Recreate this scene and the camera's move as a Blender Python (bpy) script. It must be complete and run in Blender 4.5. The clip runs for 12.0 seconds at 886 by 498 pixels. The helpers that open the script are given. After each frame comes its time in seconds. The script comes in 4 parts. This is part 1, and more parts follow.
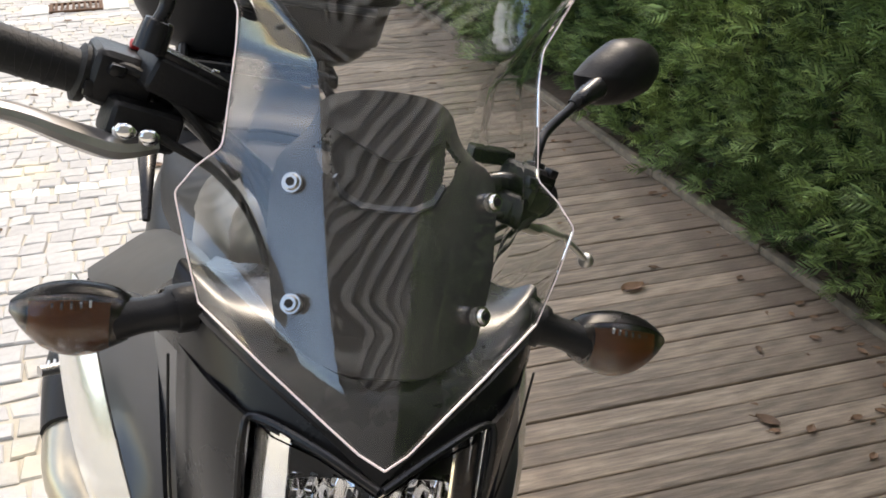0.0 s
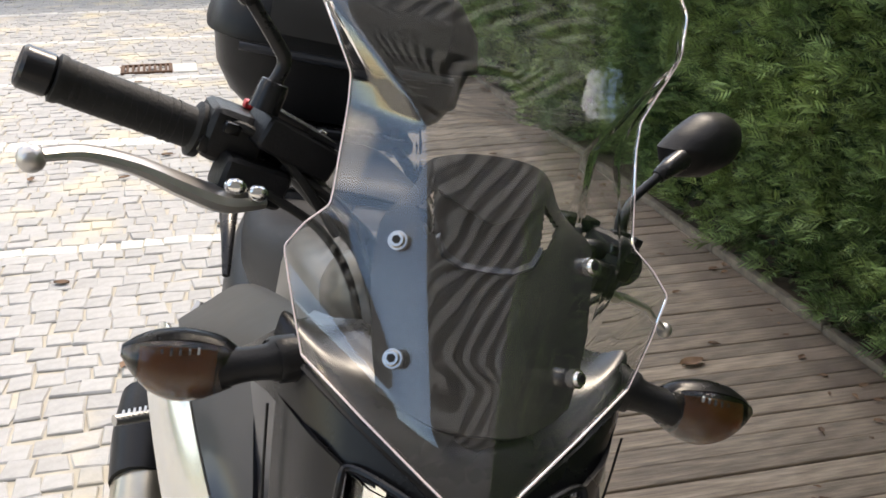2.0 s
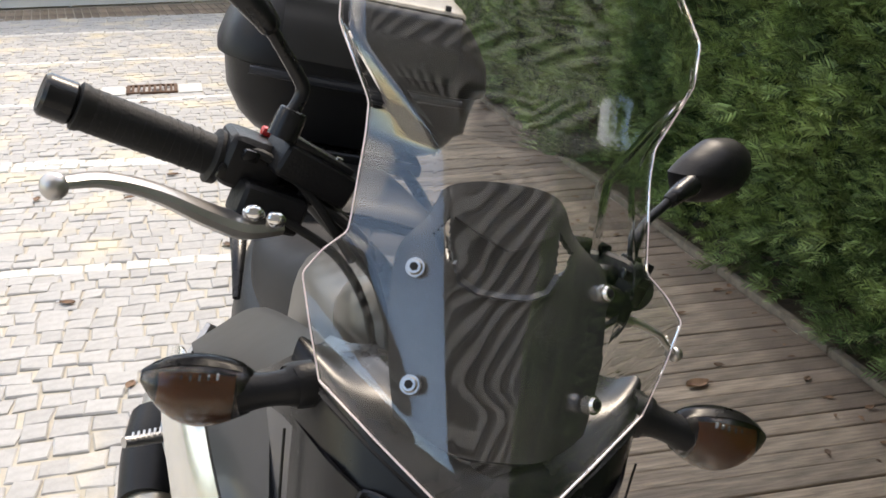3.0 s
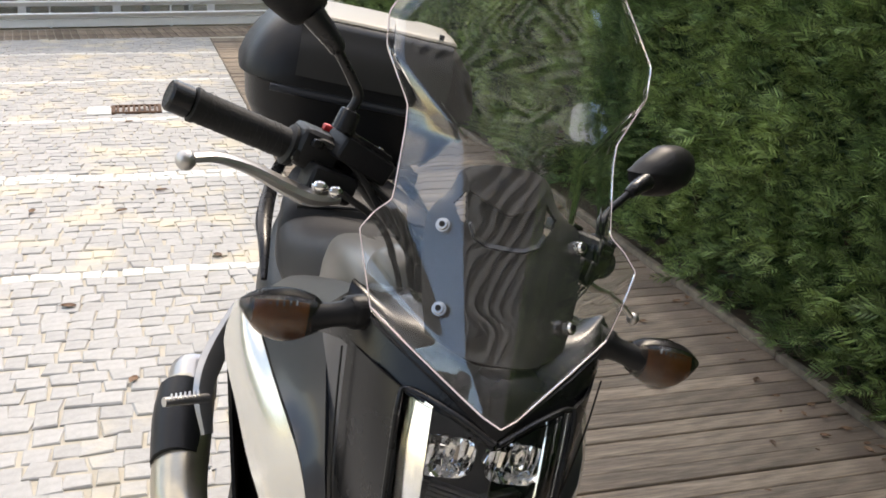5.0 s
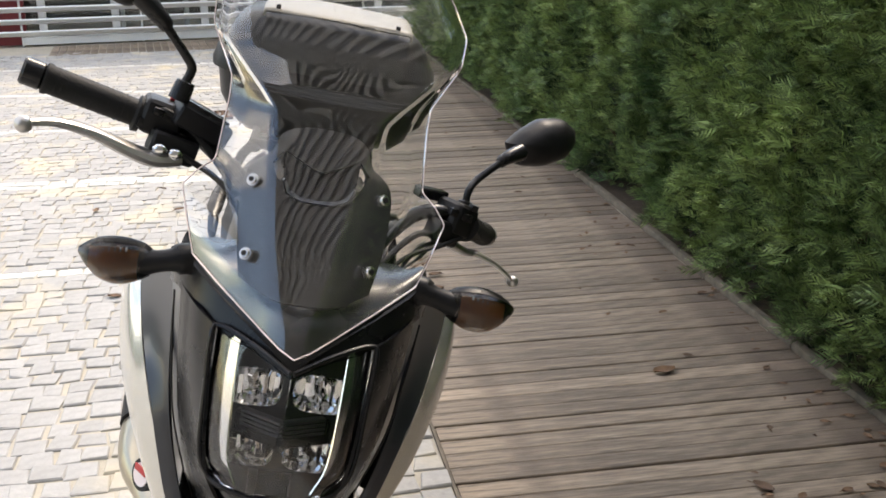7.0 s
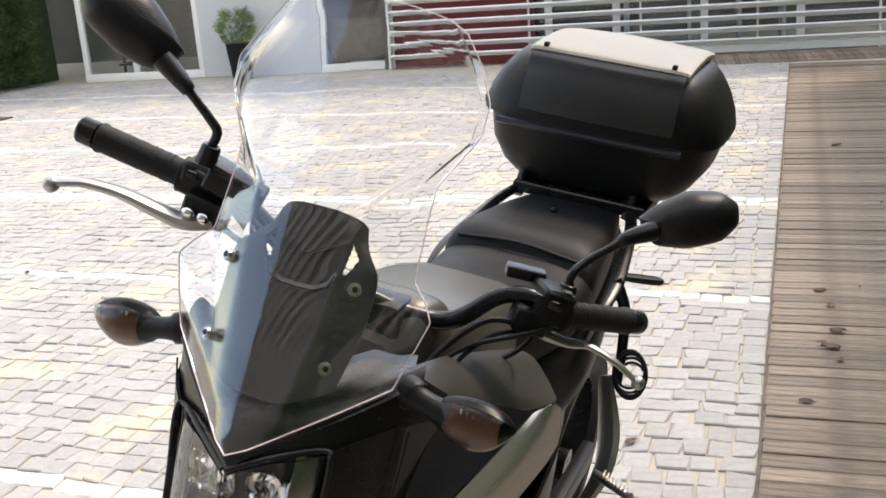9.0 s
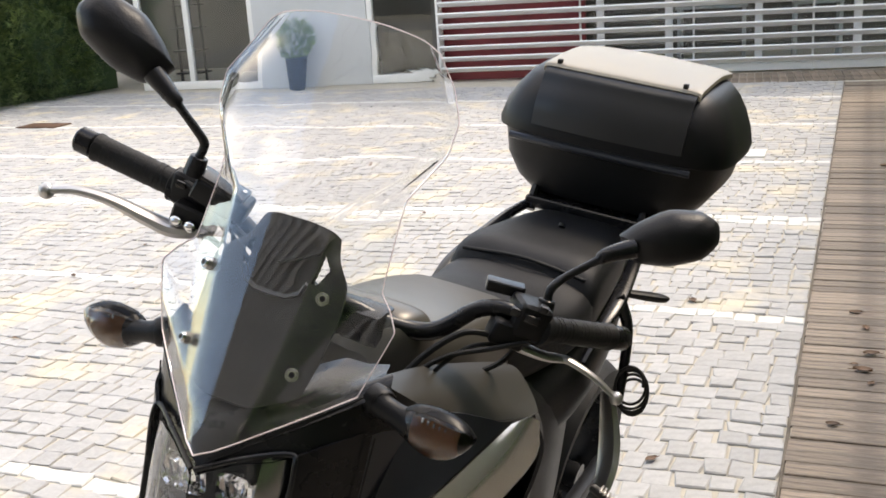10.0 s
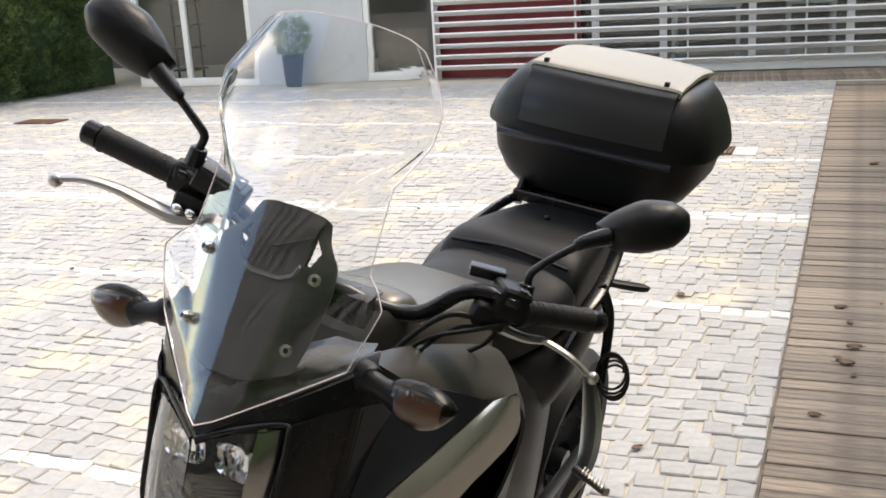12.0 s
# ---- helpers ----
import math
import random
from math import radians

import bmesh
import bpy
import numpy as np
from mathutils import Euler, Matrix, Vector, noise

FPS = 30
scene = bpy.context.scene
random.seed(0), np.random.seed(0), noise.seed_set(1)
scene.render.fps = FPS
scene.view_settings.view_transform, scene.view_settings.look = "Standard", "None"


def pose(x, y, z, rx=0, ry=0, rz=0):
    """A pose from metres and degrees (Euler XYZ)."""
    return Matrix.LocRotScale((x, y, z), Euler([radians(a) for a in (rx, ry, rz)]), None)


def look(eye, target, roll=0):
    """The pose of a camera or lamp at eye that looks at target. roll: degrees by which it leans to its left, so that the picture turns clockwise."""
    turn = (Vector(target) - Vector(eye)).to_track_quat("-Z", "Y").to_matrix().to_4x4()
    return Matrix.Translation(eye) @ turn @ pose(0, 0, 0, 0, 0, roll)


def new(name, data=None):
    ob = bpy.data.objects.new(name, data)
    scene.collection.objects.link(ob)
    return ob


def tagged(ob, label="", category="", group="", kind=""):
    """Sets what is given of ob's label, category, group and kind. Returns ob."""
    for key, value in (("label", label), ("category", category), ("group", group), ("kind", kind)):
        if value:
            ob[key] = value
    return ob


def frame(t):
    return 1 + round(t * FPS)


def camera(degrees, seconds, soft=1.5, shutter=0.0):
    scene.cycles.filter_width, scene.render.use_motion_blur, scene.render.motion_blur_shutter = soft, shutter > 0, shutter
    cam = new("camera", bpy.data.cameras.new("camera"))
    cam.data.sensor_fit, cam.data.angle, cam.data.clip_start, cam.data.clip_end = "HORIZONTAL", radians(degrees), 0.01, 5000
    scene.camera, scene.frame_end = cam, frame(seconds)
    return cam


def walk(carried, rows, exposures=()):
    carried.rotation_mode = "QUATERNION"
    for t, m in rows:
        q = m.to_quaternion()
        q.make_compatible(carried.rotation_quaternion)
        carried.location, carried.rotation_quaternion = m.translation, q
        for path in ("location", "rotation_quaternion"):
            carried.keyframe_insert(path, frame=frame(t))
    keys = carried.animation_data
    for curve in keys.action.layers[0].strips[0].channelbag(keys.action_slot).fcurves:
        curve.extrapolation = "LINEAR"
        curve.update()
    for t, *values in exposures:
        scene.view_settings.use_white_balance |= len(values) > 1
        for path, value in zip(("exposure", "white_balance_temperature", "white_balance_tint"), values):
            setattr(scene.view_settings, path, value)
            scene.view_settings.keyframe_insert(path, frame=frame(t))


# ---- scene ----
cam = camera(45.23, 12.0, soft=1.7)
PATH = [
    (0.0, look((-0.140, -1.400, 1.544), (0.395, 0.337, 0.711), -0.88)),
    (0.5, look((-0.161, -1.403, 1.545), (0.352, 0.356, 0.744), -0.82)),
    (1.0, look((-0.176, -1.405, 1.543), (0.320, 0.374, 0.776), -0.50)),
    (1.5, look((-0.184, -1.408, 1.547), (0.294, 0.387, 0.806), -0.16)),
    (2.0, look((-0.183, -1.408, 1.546), (0.280, 0.402, 0.832), 0.08)),
    (2.5, look((-0.188, -1.409, 1.547), (0.270, 0.410, 0.855), 0.15)),
    (3.0, look((-0.195, -1.410, 1.554), (0.267, 0.413, 0.874), 0.15)),
    (3.2, look((-0.201, -1.411, 1.552), (0.269, 0.411, 0.876), 0.13)),
    (4.8, look((-0.346, -1.678, 1.594), (0.188, 0.144, 0.965), 2.56)),
    (5.0, look((-0.322, -1.689, 1.592), (0.205, 0.134, 0.961), 1.45)),
    (5.5, look((-0.196, -1.775, 1.576), (0.288, 0.065, 0.962), 0.90)),
    (6.0, look((-0.073, -1.847, 1.574), (0.339, 0.012, 0.962), -0.28)),
    (6.5, look((-0.055, -1.882, 1.581), (0.341, -0.022, 0.964), -0.45)),
    (7.0, look((-0.027, -1.898, 1.572), (0.307, -0.026, 0.954), -0.61)),
    (7.5, look((0.057, -1.812, 1.558), (0.235, 0.082, 0.941), -0.79)),
    (7.7, look((0.100, -1.759, 1.563), (0.190, 0.141, 0.945), -0.95)),
    (9.3, look((0.610, -1.658, 1.587), (-0.089, 0.135, 1.040), -4.45)),
    (9.5, look((0.625, -1.655, 1.589), (-0.085, 0.135, 1.048), -4.29)),
    (10.0, look((0.651, -1.660, 1.587), (-0.073, 0.128, 1.057), -3.79)),
    (10.5, look((0.668, -1.659, 1.585), (-0.067, 0.124, 1.057), -3.78)),
    (11.0, look((0.680, -1.686, 1.589), (-0.040, 0.102, 1.055), -3.66)),
    (11.5, look((0.691, -1.719, 1.592), (-0.022, 0.071, 1.057), -3.52)),
    (12.0, look((0.695, -1.734, 1.594), (-0.022, 0.055, 1.060), -3.53)),
]
EXPOSURE = [(0, 1.05, 7750, 14), (0.5, 1.00, 7750, 14), (1.2, 0.92, 7750, 14), (12, 0.88, 7750, 14)]
walk(cam, PATH, EXPOSURE)

# ---------------------------------------------------------------- world and light
SUN_ELEVATION, SUN_TURN = 50.0, 36.0
world = bpy.data.worlds.new("sky")
scene.world = world
world.use_nodes = True
wn, wl = world.node_tree.nodes, world.node_tree.links
sky = wn.new("ShaderNodeTexSky")
sky.sky_type = "NISHITA"
sky.sun_disc = False
sky.sun_elevation, sky.sun_rotation = radians(SUN_ELEVATION), radians(SUN_TURN)
sky.air_density, sky.dust_density = 1.2, 0.6
cloud = wn.new("ShaderNodeTexNoise")
cloud.inputs["Scale"].default_value, cloud.inputs["Detail"].default_value = 2.2, 6
cloud_ramp = wn.new("ShaderNodeValToRGB")
cloud_ramp.color_ramp.elements[0].position, cloud_ramp.color_ramp.elements[1].position = 0.495, 0.68
sky_mix = wn.new("ShaderNodeMixRGB")
sky_mix.inputs[2].default_value = (9.5, 9.3, 8.9, 1)
cloud_map = wn.new("ShaderNodeMapping")
cloud_map.inputs["Location"].default_value = (0.7, 2.6, 4.0)
wl.new(wn.new("ShaderNodeTexCoord").outputs["Generated"], cloud_map.inputs["Vector"])
wl.new(cloud_map.outputs[0], cloud.inputs["Vector"])
wl.new(cloud.outputs["Fac"], cloud_ramp.inputs["Fac"])
wl.new(cloud_ramp.outputs["Color"], sky_mix.inputs[0])
wl.new(sky.outputs[0], sky_mix.inputs[1])
wl.new(sky_mix.outputs[0], wn["Background"].inputs["Color"])
wn["Background"].inputs["Strength"].default_value = 0.25

sun = new("sun", bpy.data.lights.new("sun", "SUN"))
sun.data.energy, sun.data.angle, sun.data.color = 1.5, radians(12), (1.0, 0.95, 0.87)
sa, se = radians(SUN_TURN), radians(SUN_ELEVATION)
sun.matrix_world = look((8 * math.sin(sa) * math.cos(se), 8 * math.cos(sa) * math.cos(se), 8 * math.sin(se)), (0, 0, 0))


# ---------------------------------------------------------------- materials
def mat(name, color, rough=0.5, metal=0.0, vary=0.0, scale=8.0, bump=0.0, bump_scale=60.0, color2=None, coat=0.0,
        island=0.0, stretch=(1, 1, 1), spec=0.5, rough_vary=0.0, big=None, obrand=0.0):
    m = bpy.data.materials.new(name)
    m.use_nodes = True
    n, l = m.node_tree.nodes, m.node_tree.links
    b = n["Principled BSDF"]
    b.inputs["Roughness"].default_value, b.inputs["Metallic"].default_value = rough, metal
    b.inputs["Specular IOR Level"].default_value = spec
    if coat:
        b.inputs["Coat Weight"].default_value, b.inputs["Coat Roughness"].default_value = coat, 0.06
    tc = n.new("ShaderNodeTexCoord")
    mp = n.new("ShaderNodeMapping")
    mp.inputs["Scale"].default_value = stretch
    l.new(tc.outputs["Object"], mp.inputs["Vector"])
    c1 = (*color, 1)
    c2 = (*(color2 or [c * (1 - vary) for c in color]), 1)
    no = n.new("ShaderNodeTexNoise")
    no.inputs["Scale"].default_value, no.inputs["Detail"].default_value, no.inputs["Roughness"].default_value = scale, 8, 0.65
    l.new(mp.outputs[0], no.inputs["Vector"])
    rp = n.new("ShaderNodeValToRGB")
    rp.color_ramp.elements[0].position, rp.color_ramp.elements[1].position = 0.3, 0.7
    rp.color_ramp.elements[0].color, rp.color_ramp.elements[1].color = c2, c1
    l.new(no.outputs["Fac"], rp.inputs["Fac"])
    out = rp.outputs["Color"]
    if big:
        n2 = n.new("ShaderNodeTexNoise")
        n2.inputs["Scale"].default_value, n2.inputs["Detail"].default_value = big[1], 4
        l.new(tc.outputs["Object"], n2.inputs["Vector"])
        r2 = n.new("ShaderNodeValToRGB")
        r2.color_ramp.elements[0].position, r2.color_ramp.elements[1].position = big[2], big[3]
        l.new(n2.outputs["Fac"], r2.inputs["Fac"])
        mx = n.new("ShaderNodeMixRGB")
        mx.inputs[2].default_value = (*big[0], 1)
        l.new(r2.outputs["Color"], mx.inputs[0])
        l.new(out, mx.inputs[1])
        out = mx.outputs[0]
    if island or obrand:
        src = n.new("ShaderNodeNewGeometry").outputs["Random Per Island"] if island else n.new("ShaderNodeObjectInfo").outputs["Random"]
        hv = n.new("ShaderNodeHueSaturation")
        mr = n.new("ShaderNodeMapRange")
        k = island or obrand
        mr.inputs["To Min"].default_value, mr.inputs["To Max"].default_value = 1 - k, 1 + k
        l.new(src, mr.inputs["Value"])
        l.new(mr.outputs[0], hv.inputs["Value"])
        l.new(out, hv.inputs["Color"])
        out = hv.outputs[0]
    l.new(out, b.inputs["Base Color"])
    if rough_vary:
        mr2 = n.new("ShaderNodeMapRange")
        mr2.inputs["To Min"].default_value, mr2.inputs["To Max"].default_value = rough - rough_vary, rough + rough_vary
        l.new(no.outputs["Fac"], mr2.inputs["Value"])
        l.new(mr2.outputs[0], b.inputs["Roughness"])
    if bump:
        nb = n.new("ShaderNodeTexNoise")
        nb.inputs["Scale"].default_value, nb.inputs["Detail"].default_value = bump_scale, 6
        l.new(mp.outputs[0], nb.inputs["Vector"])
        bp = n.new("ShaderNodeBump")
        bp.inputs["Strength"].default_value, bp.inputs["Distance"].default_value = bump, 0.004
        l.new(nb.outputs["Fac"], bp.inputs["Height"])
        l.new(bp.outputs[0], b.inputs["Normal"])
    return m


def glass(name, color, rough=0.0, ior=1.49, weight=1.0):
    m = mat(name, color, rough)
    m.node_tree.nodes["Principled BSDF"].inputs["Transmission Weight"].default_value = weight
    m.node_tree.nodes["Principled BSDF"].inputs["IOR"].default_value = ior
    return m


M_SETT = mat("granite_sett", (0.445, 0.437, 0.42), 0.8, vary=0.2, scale=30, bump=0.6, bump_scale=45, island=0.08,
             big=((0.64, 0.56, 0.40), 2.6, 0.52, 0.74))
M_SETT_P = mat("granite_sett_piece", (0.445, 0.437, 0.42), 0.8, vary=0.2, scale=30, bump=0.6, bump_scale=45, obrand=0.08)
M_WHITE_SETT = mat("white_limestone", (0.66, 0.65, 0.61), 0.7, vary=0.12, scale=20, bump=0.4, island=0.06)
M_SAND = mat("joint_sand", (0.52, 0.475, 0.385), 0.9, vary=0.25, scale=9, bump=0.5, bump_scale=90, big=((0.50, 0.46, 0.38), 1.3, 0.5, 0.7))
M_BOARD = mat("weathered_board", (0.40, 0.315, 0.235), 0.65, vary=0.74, scale=6, bump=0.6, bump_scale=30, obrand=0.26,
              stretch=(1.2, 14, 10), big=((0.12, 0.088, 0.068), 2.6, 0.46, 0.72), rough_vary=0.12)
M_EARTH = mat("dark_soil", (0.09, 0.065, 0.045), 0.95, vary=0.5, scale=20, bump=0.8)
M_EDGE = mat("stone_edging", (0.20, 0.165, 0.125), 0.85, vary=0.6, scale=14, bump=0.5)
M_LEAF = mat("cypress_leaf", (0.26, 0.345, 0.12), 0.5, vary=0.4, scale=2.2, island=0.6, color2=(0.045, 0.10, 0.035))
# Darkened copy of the leaf green; the hedge's inner shade is in the colour.
M_LEAF_DARK = mat("cypress_leaf_painted_shade", (0.03, 0.06, 0.022), 0.7, vary=0.4, scale=3, island=0.3)
M_DRY = mat("dry_leaf", (0.20, 0.115, 0.065), 0.7, vary=0.4, scale=30, obrand=0.4)
M_TWIG = mat("hedge_twig", (0.10, 0.07, 0.045), 0.9, vary=0.4, scale=30)
M_WALL = mat("grey_render", (0.55, 0.57, 0.58), 0.85, vary=0.08, scale=3, bump=0.2)
M_RED = mat("dark_red_panel", (0.20, 0.02, 0.025), 0.5, vary=0.2, scale=4)
M_SLAT = mat("white_aluminium", (0.80, 0.80, 0.80), 0.4, vary=0.06, scale=5)
M_FRAME = mat("white_window_frame", (0.80, 0.80, 0.78), 0.4, vary=0.05, scale=6)
# Room surfaces carry the low indoor light in this dark base colour.
M_ROOM = mat("interior_painted_dim", (0.10, 0.095, 0.085), 0.9, vary=0.3, scale=1.5)
M_PANE = glass("window_glass", (0.85, 0.9, 0.9), 0.0, 1.45)
M_IRON = mat("rusty_iron", (0.16, 0.09, 0.055), 0.7, 0.5, vary=0.5, scale=18, bump=0.4)

M_BLACK = mat("black_textured_plastic", (0.010, 0.010, 0.011), 0.40, spec=0.22, vary=0.25, scale=40, bump=0.12, bump_scale=350, rough_vary=0.06)
M_SATIN = mat("satin_black_plastic", (0.010, 0.010, 0.011), 0.27, spec=0.3, vary=0.2, scale=12, rough_vary=0.05)
M_GREY = mat("dark_grey_metallic_paint", (0.030, 0.033, 0.041), 0.32, 0.3, vary=0.12, scale=30, coat=0.2)
M_BROWN = mat("matt_bronze_grey_paint", (0.10, 0.091, 0.076), 0.36, 0.3, vary=0.1, scale=30, rough_vary=0.04)
M_SILVER = mat("champagne_silver_paint", (0.68, 0.66, 0.60), 0.26, 0.72, vary=0.06, scale=40, coat=0.5)
M_SEAT = mat("black_vinyl", (0.010, 0.0105, 0.012), 0.5, spec=0.22, vary=0.2, scale=30, bump=0.2, bump_scale=500)
M_RUBBER = mat("black_rubber", (0.010, 0.010, 0.010), 0.6, spec=0.3, vary=0.2, scale=60, bump=0.2, bump_scale=300)
M_ALU = mat("brushed_aluminium", (0.50, 0.48, 0.46), 0.34, 0.9, vary=0.12, scale=25, rough_vary=0.08)
M_CHROME = mat("chrome", (0.80, 0.80, 0.80), 0.10, 1.0, vary=0.05, scale=20)
M_STEEL = mat("bolt_steel", (0.55, 0.54, 0.52), 0.25, 1.0, vary=0.1, scale=80)
M_BRONZE = mat("exhaust_steel", (0.50, 0.45, 0.36), 0.32, 0.9, vary=0.25, scale=10)
M_CLEAR = glass("clear_acrylic", (0.98, 0.985, 0.985), 0.0, 1.64)
M_SMOKE = glass("smoked_lens", (0.55, 0.50, 0.46), 0.03, 1.45)
M_LENS = glass("headlight_lens", (0.96, 0.97, 0.98), 0.0, 1.45)
M_AMBER = mat("amber_bulb", (0.42, 0.16, 0.06), 0.25, vary=0.2, scale=60)
M_REFLECT = mat("lamp_reflector", (0.85, 0.85, 0.86), 0.06, 1.0)
M_LAMPBACK = mat("lamp_back", (0.022, 0.024, 0.028), 0.3, 0.2, vary=0.2, scale=30)
M_BEZEL = mat("lamp_bezel_grey", (0.34, 0.35, 0.36), 0.25, 0.3, vary=0.1, scale=20)
M_BRONZE2 = mat("dark_bronze_paint", (0.048, 0.0445, 0.038), 0.36, 0.15, spec=0.2, vary=0.1, scale=30, rough_vary=0.04)
M_LIDTOP = mat("smooth_black_lid", (0.014, 0.014, 0.014), 0.34, vary=0.2, scale=15, coat=0.1, rough_vary=0.05)
M_LIDPALE = mat("pale_beige_plate", (0.31, 0.28, 0.225), 0.45, vary=0.12, scale=12, rough_vary=0.08)
# Black lifted towards grey; the windscreen's reflected veil is in this colour.
M_PANEL = mat("veiled_black_panel", (0.026, 0.026, 0.027), 0.6, spec=0.3, vary=0.25, scale=25, bump=0.1, bump_scale=300)
M_MATT = mat("matt_black_plastic", (0.010, 0.010, 0.011), 0.55, spec=0.28, vary=0.2, scale=30, bump=0.1, bump_scale=300)
M_REDP = mat("red_switch", (0.55, 0.03, 0.03), 0.4)
# White plastic of the disc; on the windscreen rim, a painted glint.
M_WHITEP = mat("white_plastic_edge_glint", (0.88, 0.75, 0.75), 0.4)
M_MIRROR = mat("mirror_glass", (0.9, 0.9, 0.9), 0.02, 1.0)


# ---------------------------------------------------------------- mesh helpers
def finish(bm, name, material, parent=None, smooth=True, label="", sharp=35):
    bmesh.ops.recalc_face_normals(bm, faces=bm.faces)
    me = bpy.data.meshes.new(name)
    bm.to_mesh(me)
    bm.free()
    for mm in material if isinstance(material, (list, tuple)) else (material,):
        me.materials.append(mm)
    if smooth:
        me.shade_smooth()
        me.set_sharp_from_angle(angle=radians(sharp))
    ob = new(name, me)
    if parent is not None:
        ob.parent = parent
    if label:
        ob["label"] = label
    return ob


def part(name, bm, material, parent, label="", smooth=True, sharp=35):
    return finish(bm, name, material, parent, smooth, label, sharp)


def spline(pts, n):
    """n + 1 points of a smooth curve through pts (tuples of any length)."""
    pts = [np.array(p, float) for p in pts]
    ext = [2 * pts[0] - pts[1], *pts, 2 * pts[-1] - pts[-2]]
    out = []
    for i in range(n + 1):
        u = i / n * (len(pts) - 1)
        k = min(int(u), len(pts) - 2)
        f = u - k
        a, b, c, d = ext[k:k + 4]
        out.append(0.5 * (2 * b + (c - a) * f + (2 * a - 5 * b + 4 * c - d) * f * f + (3 * b - a - 3 * c + d) * f ** 3))
    return out


def tube(bm, pts, n=24, seg=12, smooth=True, flat=1.0):
    """A swept tube; pts are (x, y, z, radius)."""
    q = spline(pts, n) if smooth else [np.array(p, float) for p in pts]
    rings, up = [], None
    for i, p in enumerate(q):
        a, b = q[max(i - 1, 0)][:3], q[min(i + 1, len(q) - 1)][:3]
        d = Vector(b - a).normalized()
        if up is None:
            up = Vector((0, 0, 1)) if abs(d.z) < 0.9 else Vector((0, 1, 0))
        s = d.cross(up).normalized()
        up = s.cross(d).normalized()
        rings.append([bm.verts.new(Vector(p[:3]) + (s * math.cos(w) + up * math.sin(w) * flat) * max(p[3], 1e-4))
                      for w in (2 * math.pi * k / seg for k in range(seg))])
    skin(bm, rings, True)
    bm.faces.new(rings[0])
    bm.faces.new(rings[-1])
    return bm


def skin(bm, rings, closed):
    for r, s in zip(rings, rings[1:]):
        m = len(r)
        for k in range(m if closed else m - 1):
            bm.faces.new((r[k], r[(k + 1) % m], s[(k + 1) % m], s[k]))


def loft(bm, rings, closed=True, caps=True):
    vs = [[bm.verts.new(Vector(p)) for p in r] for r in rings]
    skin(bm, vs, closed)
    if closed and caps:
        bm.faces.new(vs[0])
        bm.faces.new(vs[-1])
    return bm


def sheet(rows, thick, nu=10, nv=10, smooth_u=True, smooth_v=True):
    """A smooth curved panel with real thickness through a grid of points (rows of equal length)."""
    bm = bmesh.new()
    fine = [spline(r, nu) if smooth_u else [np.array(p, float) for p in r] for r in rows]
    cols = [spline([r[k] for r in fine], nv) if smooth_v else [r[k] for r in fine] for k in range(len(fine[0]))]
    vs = [[bm.verts.new(Vector(p)) for p in c] for c in cols]
    skin(bm, vs, False)
    bmesh.ops.recalc_face_normals(bm, faces=bm.faces)
    bmesh.ops.solidify(bm, geom=bm.faces[:], thickness=thick)
    return bm


def block(bm, center, size, bevel=0.004, m=None, seg=2):
    r = bmesh.ops.create_cube(bm, size=1.0, matrix=(m or Matrix()) @ Matrix.Translation(center) @ Matrix.Diagonal((*size, 1)))
    if bevel:
        es = list({e for v in r["verts"] for e in v.link_edges})
        bmesh.ops.bevel(bm, geom=es, offset=bevel, segments=seg, affect="EDGES", profile=0.6)
    return bm


def rod(bm, a, b, r, seg=12, r2=None):
    a, b = Vector(a), Vector(b)
    d = b - a
    m = Matrix.Translation((a + b) / 2) @ d.to_track_quat("Z", "Y").to_matrix().to_4x4()
    bmesh.ops.create_cone(bm, cap_ends=True, segments=seg, radius1=r, radius2=r if r2 is None else r2, depth=d.length, matrix=m)
    return bm


def ball(bm, c, r, s=(1, 1, 1), seg=16, m=None):
    bmesh.ops.create_uvsphere(bm, u_segments=seg, v_segments=seg // 2 + 2, radius=1,
                              matrix=(m or Matrix()) @ Matrix.Translation(c) @ Matrix.Diagonal((r * s[0], r * s[1], r * s[2], 1)))
    return bm


def B():
    return bmesh.new()


def structure(ob, label, category):
    return tagged(ob, label, category, kind="structure")


# ---------------------------------------------------------------- ground, deck, yard
DECK_X0, DECK_X1, DECK_Z = 0.470, 1.86, 0.0
bm = B()
bmesh.ops.create_grid(bm, x_segments=2, y_segments=2, size=60)
g = finish(bm, "ground", M_SAND)
g.location.z = -0.0068
structure(g, "sandy bedding ground under the stone setts", "ground")

rng = random.Random(5)


def sett_verts(cx, cy, w, d, top, drop=0.02):
    """Eight corners and a raised middle rim of one rough stone."""
    j = lambda s: rng.uniform(-s, s)
    base = [(cx + sx * w / 2 + j(0.009), cy + sy * d / 2 + j(0.009)) for sx, sy in ((-1, -1), (1, -1), (1, 1), (-1, 1))]
    vs = [(x, y, top - drop) for x, y in base]
    vs += [(x, y, top - 0.0035) for x, y in base]
    vs += [(cx + (x - cx) * 0.90, cy + (y - cy) * 0.90, top + j(0.0028)) for x, y in base]
    return vs


